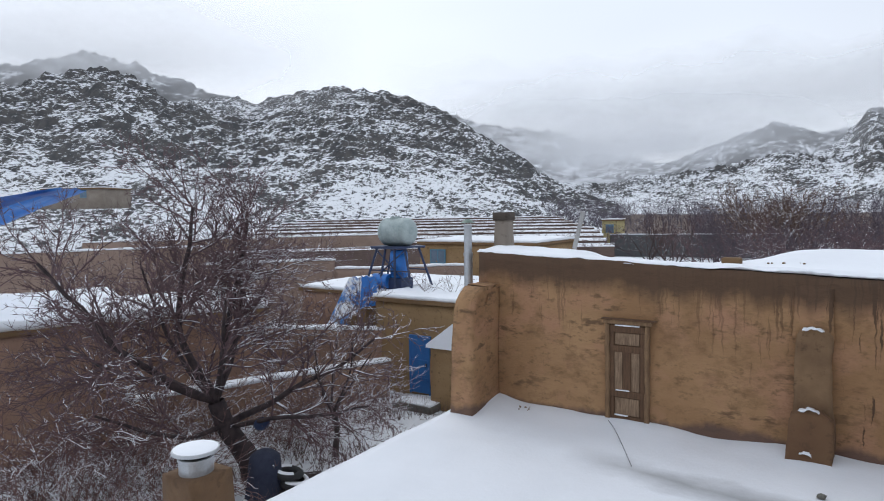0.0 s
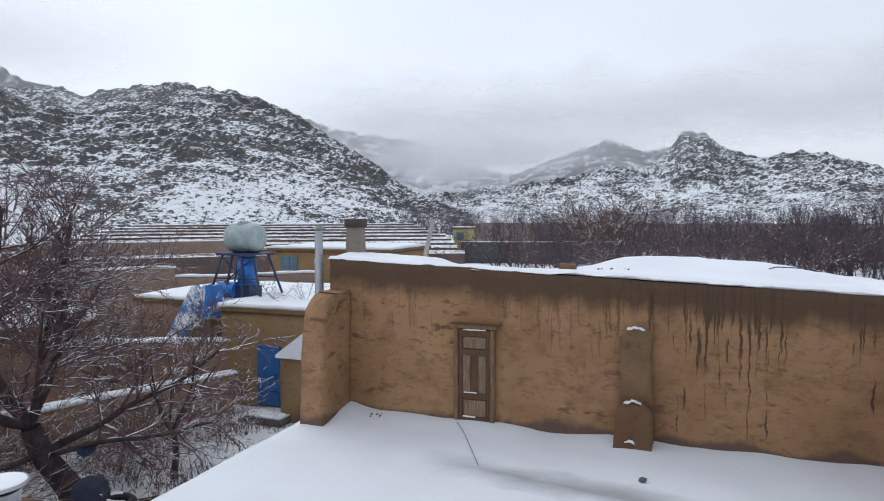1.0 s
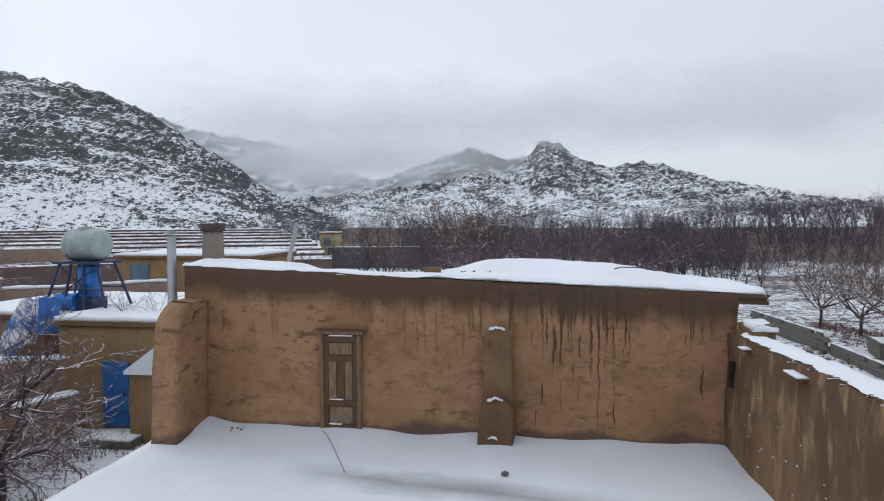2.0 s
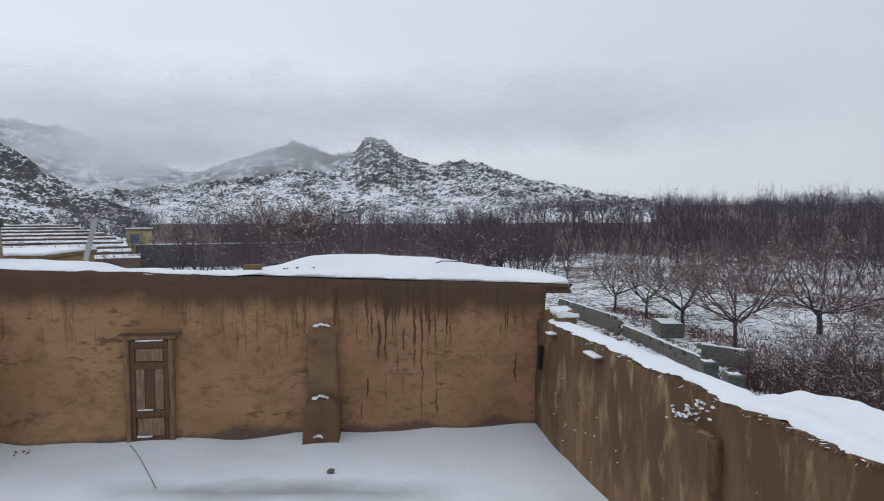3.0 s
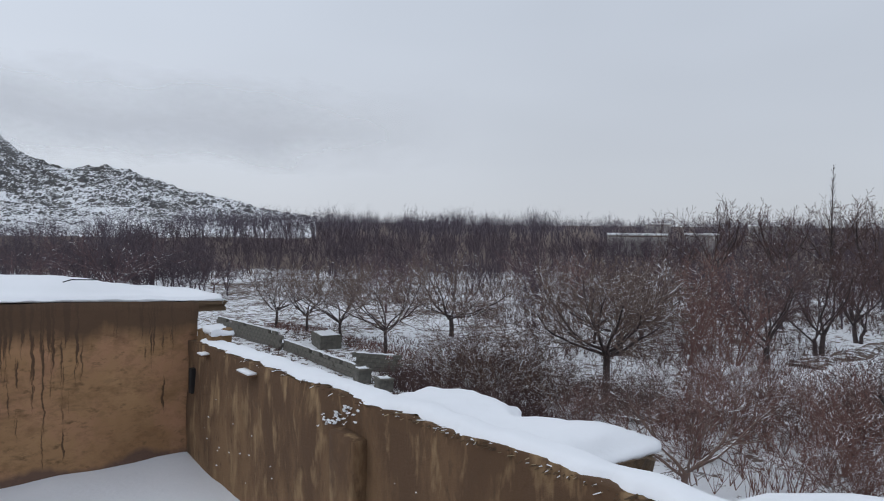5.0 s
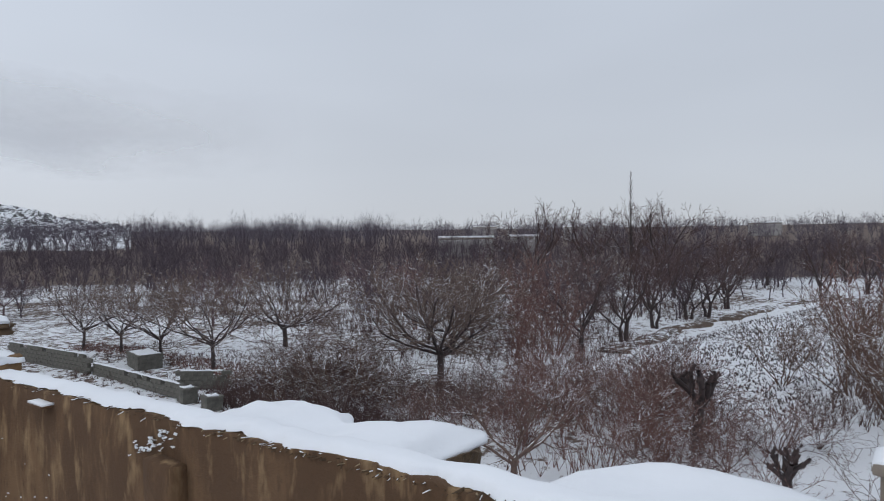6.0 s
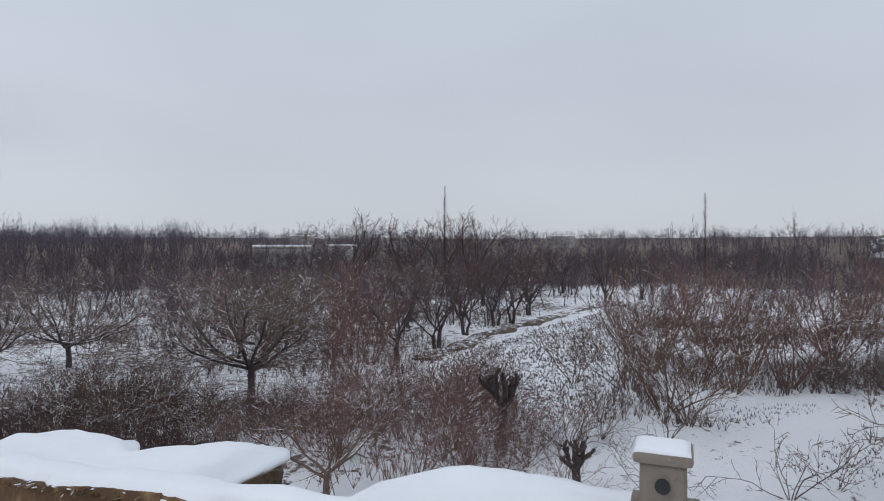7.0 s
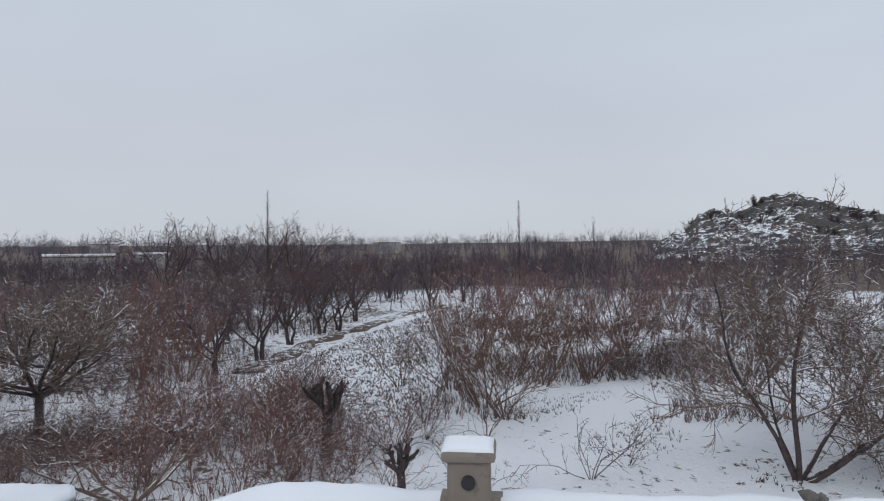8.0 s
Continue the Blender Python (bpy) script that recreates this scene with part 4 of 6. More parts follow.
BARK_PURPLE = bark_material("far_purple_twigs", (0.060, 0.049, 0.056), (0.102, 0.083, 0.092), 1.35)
# Distance haze is put into this paler, bluer twig colour.
BARK_HAZED = bark_material("far_hazed_twigs", (0.080, 0.073, 0.088), (0.125, 0.113, 0.132), 1.35)
wood("woodland", "far bare purple-brown woodland across the plain", BARK_PURPLE, 10, 128, 86, 160, 900, 5.0, 8.0, 3, 110, twig=0.024)
wood("woodland", "distant bare woodland on the horizon, haze in its twig colour", BARK_HAZED, 8, 128, 165, 430, 1150, 8.5, 12.5, 4, 40, twig=0.055)
wood("woodland", "tall bare trees on the rising ground, haze in their colour", BARK_HAZED, 14, 48, 180, 320, 260, 10, 14, 14, 100, twig=0.032)
wood("woodland", "bare purplish thicket beyond the roof", BARK_PURPLE, -12, 17, 62, 100, 220, 4.5, 7.5, 5, 100, twig=0.024)
wood("woodland", "bare thicket at the foot of the hills", BARK_HAZED, -24, 14, 100, 190, 300, 6, 10, 6, 44)
between = lambda x, y: not (2.0 < y < 15 - 0.1 * (x - 34) and x < 78) and not (y > 27 and x < 30) and y > -0.5 * x and noise.noise((x * 0.06, y * 0.06, 4)) > (-0.25 if y > 0 else -0.1)
wood("woodland", "brown bare orchard rows before the woodland", BARK_PURPLE, 45, 116, 44, 90, 420, 3.2, 5.6, 8, 110, between, 0.017)
wood("woodland", "bare round-headed trees beyond the snowy path", BARK_BROWN, 88, 118, 34, 72, 100, 2.8, 4.6, 21, 130, lambda x, y: y < 0.5 and noise.noise((x * 0.09, y * 0.09, 2)) > -0.2, 0.012)
wood("woodland", "low dark brush among the nearer trees", BARK_DEEP, 32, 70, 26, 60, 260, 1.2, 2.4, 9, 50, lambda x, y: x > 19 and (x > 27 or y < 26) and y > 16 and (x - 23) ** 2 + (y - 17.5) ** 2 > 20 and noise.noise((x * 0.1, y * 0.1, 6)) > -0.2, 0.014)
wood("woodland", "dark bare orchard trees behind the clearing", BARK_PURPLE, 10, 47, 64, 92, 130, 3.6, 5.6, 10, 90, lambda x, y: x > 12, 0.022)
wood("woodland", "dark bushes among the rocks of the hill", BARK_YARD, 105.5, 124, 222, 258, 70, 3.2, 6.0, 15, 240, None, 0.06, lambda x, y: east_hill_z(x, y), 0.03)
for x, y, turn, size in ((19.6, 25.2, 10, 0.7), (21.0, 23.4, 90, 0.8), (22.6, 26.5, 160, 0.75), (20.6, 27.6, 250, 0.65), (23.8, 24.0, 300, 0.8), (25.5, 26.8, 40, 0.8)):
    plant(S_OLIVE, x, y, turn, size)
for x, y, turn, size in ((20.6, 4.2, 20, 0.5), (22.4, 2.6, 110, 0.5), (19.4, 5.4, 200, 0.5), (21.8, 5.6, 290, 0.55), (24.6, 3.0, 60, 0.5)):
    plant(S_DARK, x, y, turn, size, label="low purplish bare shrub around the pollards")
# ---- details of the terrace ----
def door():
    """The small old wooden door in the house wall."""
    d = tagged(new("door_1"), "small weathered wooden door with two panels in the mud wall", "door", kind="structure")
    x0, x1, y, z1 = -3.17, -2.52, 9.2, 1.50
    for a, seed in ((x0, 1), (x1 - 0.065, 2)):
        v, f = rough_box(a, a + 0.065, y - 0.05, y + 0.1, -0.06, z1, 0.055, 0.014, seed, None, 4.0)
        link_mesh("jamb", v, f, WOOD_WORN, d, smooth=True)
    part("lintel", box(x0 - 0.03, x1 + 0.04, y - 0.06, y + 0.1, z1, z1 + 0.06, 0.015), WOOD_WORN, d)
    part("cornice", box(x0 - 0.06, x1 + 0.10, y - 0.075, y + 0.05, z1 + 0.06, z1 + 0.082, 0.008), WOOD_OLD, d)
    leaf = part("door_leaf", box(x0 + 0.065, x1 - 0.065, y - 0.01, y + 0.05, 0.0, z1, 0.004), WOOD_OLD, d)
    for z in (0.02, 0.40, 1.08, 1.38):
        part("rail", box(x0 + 0.07, x1 - 0.07, y - 0.035, y - 0.008, z, z + 0.10, 0.008), WOOD_OLD, leaf)
    for x in (x0 + 0.07, x1 - 0.13):
        part("stile", box(x, x + 0.06, y - 0.032, y - 0.009, 0.12, 1.38, 0.008), WOOD_OLD, leaf)
    for i in range(3):
        x = x0 + 0.135 + 0.127 * i
        part("plank", box(x, x + 0.118, y - 0.024 - 0.003 * (i % 2), y - 0.01, 0.5, 1.08, 0.006), WOOD_PALE if i != 1 else WOOD_OLD, leaf)
    part("panel", box(x0 + 0.145, x1 - 0.145, y - 0.024, y - 0.01, 1.19, 1.37, 0.01), WOOD_PALE, leaf)
    part("panel", box(x0 + 0.145, x1 - 0.145, y - 0.024, y - 0.01, 0.13, 0.39, 0.01), WOOD_PALE, leaf)
    for a, b, z in ((x0 + 0.16, x0 + 0.36, 0.5), (x0 + 0.15, x1 - 0.14, 1.475), (x0 + 0.14, x0 + 0.34, 0.12)):
        v, f = rough_box(a, b, y - 0.05, y - 0.02, z, z + 0.016, 0.04, 0.012, 5, None, 9.0)
        link_mesh("snow_ledge", v, f, SNOW, d, "thin snow on the ledge", True)


def flue_pier():
    """A stepped mud pier against the wall with snow on its steps."""
    p = tagged(new("wall_pier"), "stepped dark mud pier against the wall with snow on its ledges", "pier", kind="structure")
    for name, x0, x1, out, z0, z1, seed in (("lower_block", -0.72, -0.22, 0.42, -0.15, 0.66, 41), ("upper_block", -0.67, -0.25, 0.20, 0.5, 1.68, 42), ("top_block", -0.69, -0.25, 0.07, 1.5, 2.3, 43)):
        v, f = rough_box(x0, x1, 9.26 - out, 9.3, z0, z1, 0.06, 0.03, seed, None, 2.4)
        worn = []
        for q in v:
            s = max(0.0, (q.z - z1 + 0.16) / 0.16)
            c = (x0 + x1) / 2
            k = 1.04 - 0.10 * (q.z - z0) - 0.16 * s ** 3
            y = q.y + (0.05 * s ** 2 + 0.05 * (q.z - z0) if q.y < 9.2 else 0.0)
            worn.append((c + (q.x - c) * k, y, q.z - 0.10 * s * min(1.0, abs(q.x - c) * 4) ** 3))
        link_mesh(name, worn, f, {"lower_block": PIER_MUD, "upper_block": PIER_PATCHY, "top_block": WALL_MUD}[name], p, smooth=True)
    for x0, x1, y, z, seed in ((-0.58, -0.36, 9.05, 1.65, 1), (-0.60, -0.38, 8.90, 0.65, 2), (-0.58, -0.45, 8.83, 0.12, 3)):
        c, w = (x0 + x1) / 2, (x1 - x0) / 2
        v, f = rough_box(x0, x1, y - 0.035, y + 0.05, z - 0.01, z + 0.02, 0.02, 0.028, seed, lambda a, b: z + 0.008 + 0.03 * noise.noise((a * 23, seed, 0)), 16.0, False)
        v = [(q[0], q[1], q[2] + 0.025 * (1 - ((q[0] - c) / w) ** 2)) for q in v]
        link_mesh("snow_ledge", v, f, SNOW, p, "ragged snow on the ledge", True)


def scatter_lumps(name, label, rng, places, material, parent=None, smooth=True, shard=False):
    """A few irregular lumps as one thing."""
    verts, faces = [], []
    for x, y, z, r in places:
        bm = bmesh.new()
        bmesh.ops.create_icosphere(bm, subdivisions=1, radius=r)
        o = len(verts)
        for v in bm.verts:
            k = rng.uniform(0.35, 1.45) if shard else 0.75 + 0.5 * rng.random()
            verts.append((x + v.co.x * k, y + v.co.y * k * (1.7 if shard else 1.0), z + v.co.z * k * (0.7 if shard else 0.8)))
        for f in bm.faces:
            faces.append([o + v.index for v in f.verts])
        bm.free()
    return link_mesh(name, verts, faces, material, parent, label, smooth)


def parapet_details():
    rng = random.Random(9)
    m = pose(3.15, 1.2, 0, 0, 0, 3.2)
    edge = lambda y: 1.66 + 0.013 * (8 - y)
    # straw and twig ends jutting from under the snow
    for i in range(240):
        y = rng.uniform(-0.2, 6.8) if i > 130 else rng.uniform(-0.2, 3.2)
        z = edge(y) - rng.uniform(-0.02, 0.02)
        bm = bmesh.new()
        tube(bm, (0.04, y, z), (-rng.uniform(0.005, 0.042), y + rng.gauss(0, 0.02), z - rng.uniform(-0.015, 0.025)), 0.005 * rng.uniform(0.6, 1.6), 0.003, 4)
        s = part("straw_end", bm, rng.choice((STRAW, SOIL_DARK, SOIL_DARK, SOIL_DARK, SOIL_DARK, SNOW)))
        s.parent = bpy.data.objects["wall_east"]
    # crumbled patch with snow in it
    w = bpy.data.objects["wall_east"]
    for i in range(44):
        y = rng.gauss(3.85, 0.19)
        z = 1.54 - 0.45 * (y - 3.85) + rng.gauss(0, 0.035)
        scatter_lumps("snow_clump", "", rng, [(0.004 - rng.random() * 0.01, y + 0.014 * k, z - 0.006 * k + rng.gauss(0, 0.004), 0.004 + 0.012 * rng.random() ** 2) for k in range(3)], SNOW, w, False, True)
    for i in range(26):
        y, z = rng.uniform(2.2, 7.4), rng.uniform(0.15, 1.3)
        scatter_lumps("snow_clump", "", rng, [(-0.02, y, z, rng.uniform(0.004, 0.011))], SNOW, w, False, True)
    for y, z, n in ((5.65, 1.56, 0.36), (7.1, 1.56, 0.2)):
        part("plank_end", box(-0.13, 0.1, y, y + n, z, z + 0.02, 0.006), WOOD_OLD, w)
        v, f = rough_box(-0.12, 0.0, y + 0.01, y + n - 0.02, z + 0.018, z + 0.04, 0.04, 0.012, 2)
        link_mesh("snow_ledge", v, f, SNOW, w, smooth=True)
    # stub of broken masonry under the corner of the roof
    c = holder("broken_stub", "broken mud block with snow at the corner of the walls", "rubble", kind="structure")
    v, f = rough_box(2.84, 3.14, 8.55, 9.1, 1.5, 1.80, 0.08, 0.09, 51, None, 3.0)
    link_mesh("block", v, f, MUD_DARK, c)
    v, f = rough_box(2.86, 3.13, 8.55, 9.05, 1.77, 1.85, 0.05, 0.06, 52, None, 4.0)
    link_mesh("snow_cover", v, f, SNOW, c, smooth=True)
    # slot in the corner, a black box painted as the shade inside it
    part("slot_shade", box(-0.045, 0.05, 7.70, 7.80, 0.95, 1.3, 0.01), BLACK_HOLE, w)


def mud_chimney_with_cowl():
    c = holder("chimney", "mud chimney stack with a snow-capped metal cowl", "chimney", at=(-3.55, 2.42, 0))
    v, f = rough_box(-0.165, 0.165, -0.165, 0.165, -0.05, 1.55, 0.09, 0.02, 61)
    v = [(p.x * (1.1 - 0.12 * p.z), p.y * (1.1 - 0.12 * p.z), p.z) for p in v]
    link_mesh("shaft", v, f, PIER_PATCHY, c, smooth=True)
    bm = bmesh.new()
    tube(bm, (0, 0, 1.50), (0, 0, 1.655), 0.108, 0.108, 24)
    tube(bm, (0, 0, 1.64), (0, 0, 1.66), 0.113, 0.113, 24)
    part("flue_pipe", bm, GALVANISED, c, "galvanised flue pipe")
    # Solid black core painted as the shade between pipe and cowl.
    bm = bmesh.new()
    tube(bm, (0, 0, 1.655), (0, 0, 1.70), 0.098, 0.098, 20)
    part("gap_shade", bm, BLACK_HOLE, c, "black core for the shade in the gap under the cowl")
    bm = bmesh.new()
    tube(bm, (0, 0, 1.692), (0, 0, 1.712), 0.152, 0.146, 28)
    part("cowl", bm, GALVANISED, c)
    verts, faces, n = [], [], 28
    prof = [(0.142, 1.708), (0.138, 1.713), (0.11, 1.72), (0.075, 1.727), (0.04, 1.732), (0.008, 1.734)]
    for r, z in prof:
        for k in range(n):
            a = 2 * math.pi * k / n
            verts.append((r * math.cos(a), r * math.sin(a), z + 0.004 * noise.noise((r * 20 * math.cos(a), r * 20 * math.sin(a), 2))))
    for q in range(len(prof) - 1):
        for k in range(n):
            m = (k + 1) % n
            faces.append((q * n + k, q * n + m, (q + 1) * n + m, (q + 1) * n + k))
    faces.append(tuple(range((len(prof) - 1) * n, len(prof) * n)))
    link_mesh("snow_cover", verts, faces, SNOW, c, "thin dome of snow", True)


def square_chimney():
    c = holder("chimney", "pale mud chimney with a snow-topped slab and a round smoke hole", "chimney", at=(4.2, 0.03, 1.62))
    v, f = rough_box(-0.125, 0.125, -0.128, 0.128, 0.0, 0.37, 0.05, 0.008, 71)
    link_mesh("shaft", v, f, MUD_PALE, c, smooth=True)
    v, f = rough_box(-0.18, 0.18, -0.2, 0.18, 0.0, 0.075, 0.06, 0.015, 72)
    link_mesh("foot", v, f, MUD_PALE, c, smooth=True)
    part("cap_slab", box(-0.158, 0.158, -0.162, 0.162, 0.35, 0.42, 0.028), MUD_PALE, c)
    v, f = rough_box(-0.145, 0.145, -0.15, 0.15, 0.40, 0.447, 0.04, 0.012, 73)
    v = [(p.x, p.y, p.z - 0.02 * (max(abs(p.x), abs(p.y)) / 0.15) ** 6) for p in v]
    link_mesh("snow_cover", v, f, SNOW, c, "thick square of snow", True)
    bm = bmesh.new()
    tube(bm, (-0.152, 0.0, 0.235), (-0.11, 0.0, 0.235), 0.042, 0.038, 18)
    part("smoke_pipe", bm, BLACK, c, "black stub of stove pipe")


def roof_things():
    # galvanised stove pipe at the west end of the wall
    p = holder("stove_pipe", "galvanised stove pipe with a small cowl at the wall corner", "pipe", at=(-5.68, 9.35, 0))
    bm = bmesh.new()
    tube(bm, (0, 0, 1.9), (0, 0, 2.48), 0.075, 0.075, 16)
    part("lower_pipe", bm, GALVANISED, p)
    bm = bmesh.new()
    tube(bm, (0, 0, 2.47), (0, 0, 2.98), 0.07, 0.07, 16)
    part("upper_pipe", bm, GALVANISED, p)
    bm = bmesh.new()
    tube(bm, (0, 0, 2.44), (0, 0, 2.50), 0.083, 0.083, 16)
    part("joint_ring", bm, GALVANISED, p)
    bm = bmesh.new()
    tube(bm, (0, 0, 3.02), (0, 0, 3.08), 0.13, 0.04, 16)
    part("cowl", bm, GREEN_TIN, p, "greenish tin cowl")
    for a in range(3):
        bm = bmesh.new()
        x, y = 0.06 * math.cos(2.1 * a), 0.06 * math.sin(2.1 * a)
        tube(bm, (x, y, 2.96), (x, y, 3.03), 0.008, 0.008, 5)
        part("bracket", bm, GALVANISED, p)
    c = holder("chimney", "mud roof chimney with a dark flared top", "chimney", at=(-5.42, 10.2, 2.3))
    v, f = rough_box(-0.12, 0.12, -0.12, 0.12, 0.0, 0.76, 0.08, 0.02, 81)
    v = [Vector((p.x * (1.25 - 0.35 * p.z), p.y * (1.25 - 0.35 * p.z), p.z)) for p in v]
    link_mesh("shaft", v, f, MUD_PALE, c, smooth=True)
    v, f = rough_box(-0.15, 0.15, -0.15, 0.15, 0.75, 0.89, 0.06, 0.02, 82)
    link_mesh("top", v, f, SOOTY_MUD, c, "dark sooty flared top", True)
    b = holder("roof_block", "brown mud brick lying in the roof snow", "brick", at=(-1.52, 9.75, 2.36))
    part("brick", box(-0.13, 0.13, -0.08, 0.08, -0.02, 0.13, 0.025), MUD_DARK, b)
    rng = random.Random(4)
    tagged(scatter_lumps("clods", "", rng, [(-1.15 + rng.random() * 0.6, 9.7 + rng.random() * 0.4, 2.425, rng.uniform(0.010, 0.028)) for _ in range(14)], MUD_DARK), "scattered dark clods in the roof snow", "clods", kind="stuff")
    w = holder("plank", "pale leaning plank on the roof", "plank", at=(-4.33, 10.85, 2.5))
    bm = box(-0.04, 0.04, -0.015, 0.015, 0.0, 0.70, 0.006)
    bmesh.ops.rotate(bm, verts=bm.verts, cent=(0, 0, 0), matrix=Matrix.Rotation(radians(14), 3, "Y"))
    part("board", bm, GREY_BOARD, w)
    s = holder("bent_strip", "thin bent metal strip lying on the roof snow", "strip", at=(1.45, 9.75, 2.45))
    bm = bmesh.new()
    tube(bm, (-0.2, 0, 0.03), (-0.1, 0.0, 0.06), 0.008, 0.008, 5)
    tube(bm, (-0.1, 0.0, 0.06), (0.22, 0.05, 0.045), 0.008, 0.008, 5)
    part("strip", bm, BLACK, s)


def terrace_bits():
    rng = random.Random(3)
    tagged(scatter_lumps("stone", "", rng, [(-0.30, 7.85, 0.03, 0.05)], STONE_GREY), "small dark stone lying on the snow", "stone")
    tagged(scatter_lumps("clods", "", rng, [(-4.55 + rng.random() * 0.25, 8.85 + rng.random() * 0.2, 0.055, rng.uniform(0.006, 0.018)) for _ in range(9)], MUD_DARK), "small crumbs of mud fallen on the snow", "clods", kind="stuff")
    tagged(scatter_lumps("stone", "", rng, [(4.42, -2.02, 1.69, 0.06), (4.44, -2.1, 1.67, 0.045)], STONE_GREY), "dark stone at the edge of the snowy side roof", "stone")
    c = bpy.data.curves.new("cable", "CURVE")
    c.dimensions, c.bevel_depth, c.bevel_resolution = "3D", 0.004, 2
    sp = c.splines.new("BEZIER")
    sp.bezier_points.add(3)
    for bp, q in zip(sp.bezier_points, ((-3.15, 9.15, 0.05), (-2.9, 8.75, 0.055), (-2.6, 8.2, 0.03), (-2.3, 7.6, 0.03))):
        bp.co = q
        bp.handle_left_type = bp.handle_right_type = "AUTO"
    ob = tagged(new("cable", c), "thin dark cable lying on the snow by the door", "cable")
    ob.data.materials.append(BLACK)


WOOD_PALE = plain("pale_weathered_wood", (0.085, 0.046, 0.026), (0.36, 0.245, 0.155), 9, 0.85, 0, 0.5, 0.01, (7, 7, 0.5))
PIER_PATCHY = mud_material("patchy_pier_mud", (0.115, 0.065, 0.035), (0.075, 0.042, 0.023), (0.29, 0.18, 0.095))
WOOD_WORN = plain("worn_door_frame", (0.13, 0.073, 0.04), (0.29, 0.18, 0.095), 5, 0.9, 0, 0.6, 0.012, (4, 4, 0.8))
PIER_MUD = mud_material("dark_pier_mud", (0.14, 0.074, 0.038), (0.085, 0.046, 0.024), (0.20, 0.116, 0.058))
MUD_PALE = mud_material("pale_mud", (0.225, 0.185, 0.15), (0.15, 0.12, 0.095), (0.29, 0.25, 0.21))
MUD_ROSE = mud_material("far_rose_mud", (0.27, 0.19, 0.15), (0.18, 0.13, 0.105), (0.33, 0.24, 0.19))
SOOTY_MUD = mud_material("sooty_mud", (0.07, 0.055, 0.045), (0.04, 0.033, 0.028), (0.10, 0.08, 0.065))
BLACK_HOLE = plain("recess_black", (0.008, 0.007, 0.007), (0.016, 0.014, 0.013), 10, 0.95)
GREEN_TIN = plain("green_tin", (0.10, 0.16, 0.13), (0.18, 0.24, 0.20), 8, 0.5, 0.3)
GREY_BOARD = plain("silvered_board", (0.26, 0.25, 0.24), (0.46, 0.45, 0.44), 6, 0.85, 0, 0.4, 0.01, (6, 6, 0.6))
WHITE_PAINT = plain("white_paint", (0.62, 0.62, 0.60), (0.74, 0.74, 0.72), 6, 0.7)
TANK_PLASTIC = plain("tank_plastic", (0.26, 0.33, 0.33), (0.50, 0.57, 0.56), 2.2, 0.5)
NAVY = plain("navy_cloth", (0.016, 0.022, 0.045), (0.035, 0.042, 0.075), 6, 0.85, 0, 0.5, 0.02)
PANE = plain("dusty_window_pane", (0.10, 0.15, 0.21), (0.17, 0.23, 0.30), 2, 0.25)
BLUE_GLASS = plain("blue_window_paint", (0.05, 0.16, 0.24), (0.09, 0.24, 0.33), 4, 0.5)
FAR_PLASTER = mud_material("far_grey_plaster", (0.34, 0.32, 0.31), (0.26, 0.24, 0.23), (0.42, 0.40, 0.39))
YELLOW_WALL = mud_material("yellow_plaster", (0.40, 0.33, 0.15), (0.3, 0.25, 0.13), (0.47, 0.40, 0.21))

door()
flue_pier()
parapet_details()
mud_chimney_with_cowl()
square_chimney()
roof_things()
terrace_bits()


# ---- the village to the west ----
def mud_house(name, label, x, y, turn, w, d, h, z0=-3.3, material=MUD, snow=0.14, windows=(), overhang=0.12, seed=0, category="house"):
    """A flat-roofed mud house. Local x runs along its front, y goes into it."""
    e = holder(name, label, category, at=(x, y, z0))
    e.rotation_euler.z = radians(turn)
    far = 3.0 if math.hypot(x, y) > 60 else 1.0
    v, f = rough_box(0, w, 0, d, -0.3, h, 0.35 * far, 0.04, seed)
    link_mesh("wall", v, f, material, e, smooth=True)
    v, f = rough_box(-overhang, w + overhang, -overhang, d + overhang, h - 0.02, h + 0.12, 0.3 * far, 0.03, seed + 1)
    link_mesh("roof", v, f, MUD_DARK, e, "damp mud roof edge")
    v, f = rough_box(-overhang + 0.04, w + overhang - 0.04, -overhang + 0.04, d + overhang - 0.04, h + 0.11, h + 0.12 + snow, 0.24 * far, 0.04, seed + 2)
    link_mesh("snow_cover", v, f, SNOW, e, "snow on the flat roof", True)
    for wx, wz, ww, wh in windows:
        win = part("window", box(wx, wx + ww, -0.03, 0.06, wz, wz + wh, 0.01), PANE, e)
        for q in (box(wx - 0.06, wx, -0.06, 0.05, wz - 0.06, wz + wh + 0.06), box(wx + ww, wx + ww + 0.06, -0.06, 0.05, wz - 0.06, wz + wh + 0.06), box(wx, wx + ww, -0.06, 0.05, wz + wh, wz + wh + 0.06), box(wx, wx + ww, -0.06, 0.05, wz - 0.06, wz), box(wx + ww / 2 - 0.03, wx + ww / 2 + 0.03, -0.05, 0.05, wz, wz + wh)):
            part("frame", q, BLUE_GLASS, win)
    return e


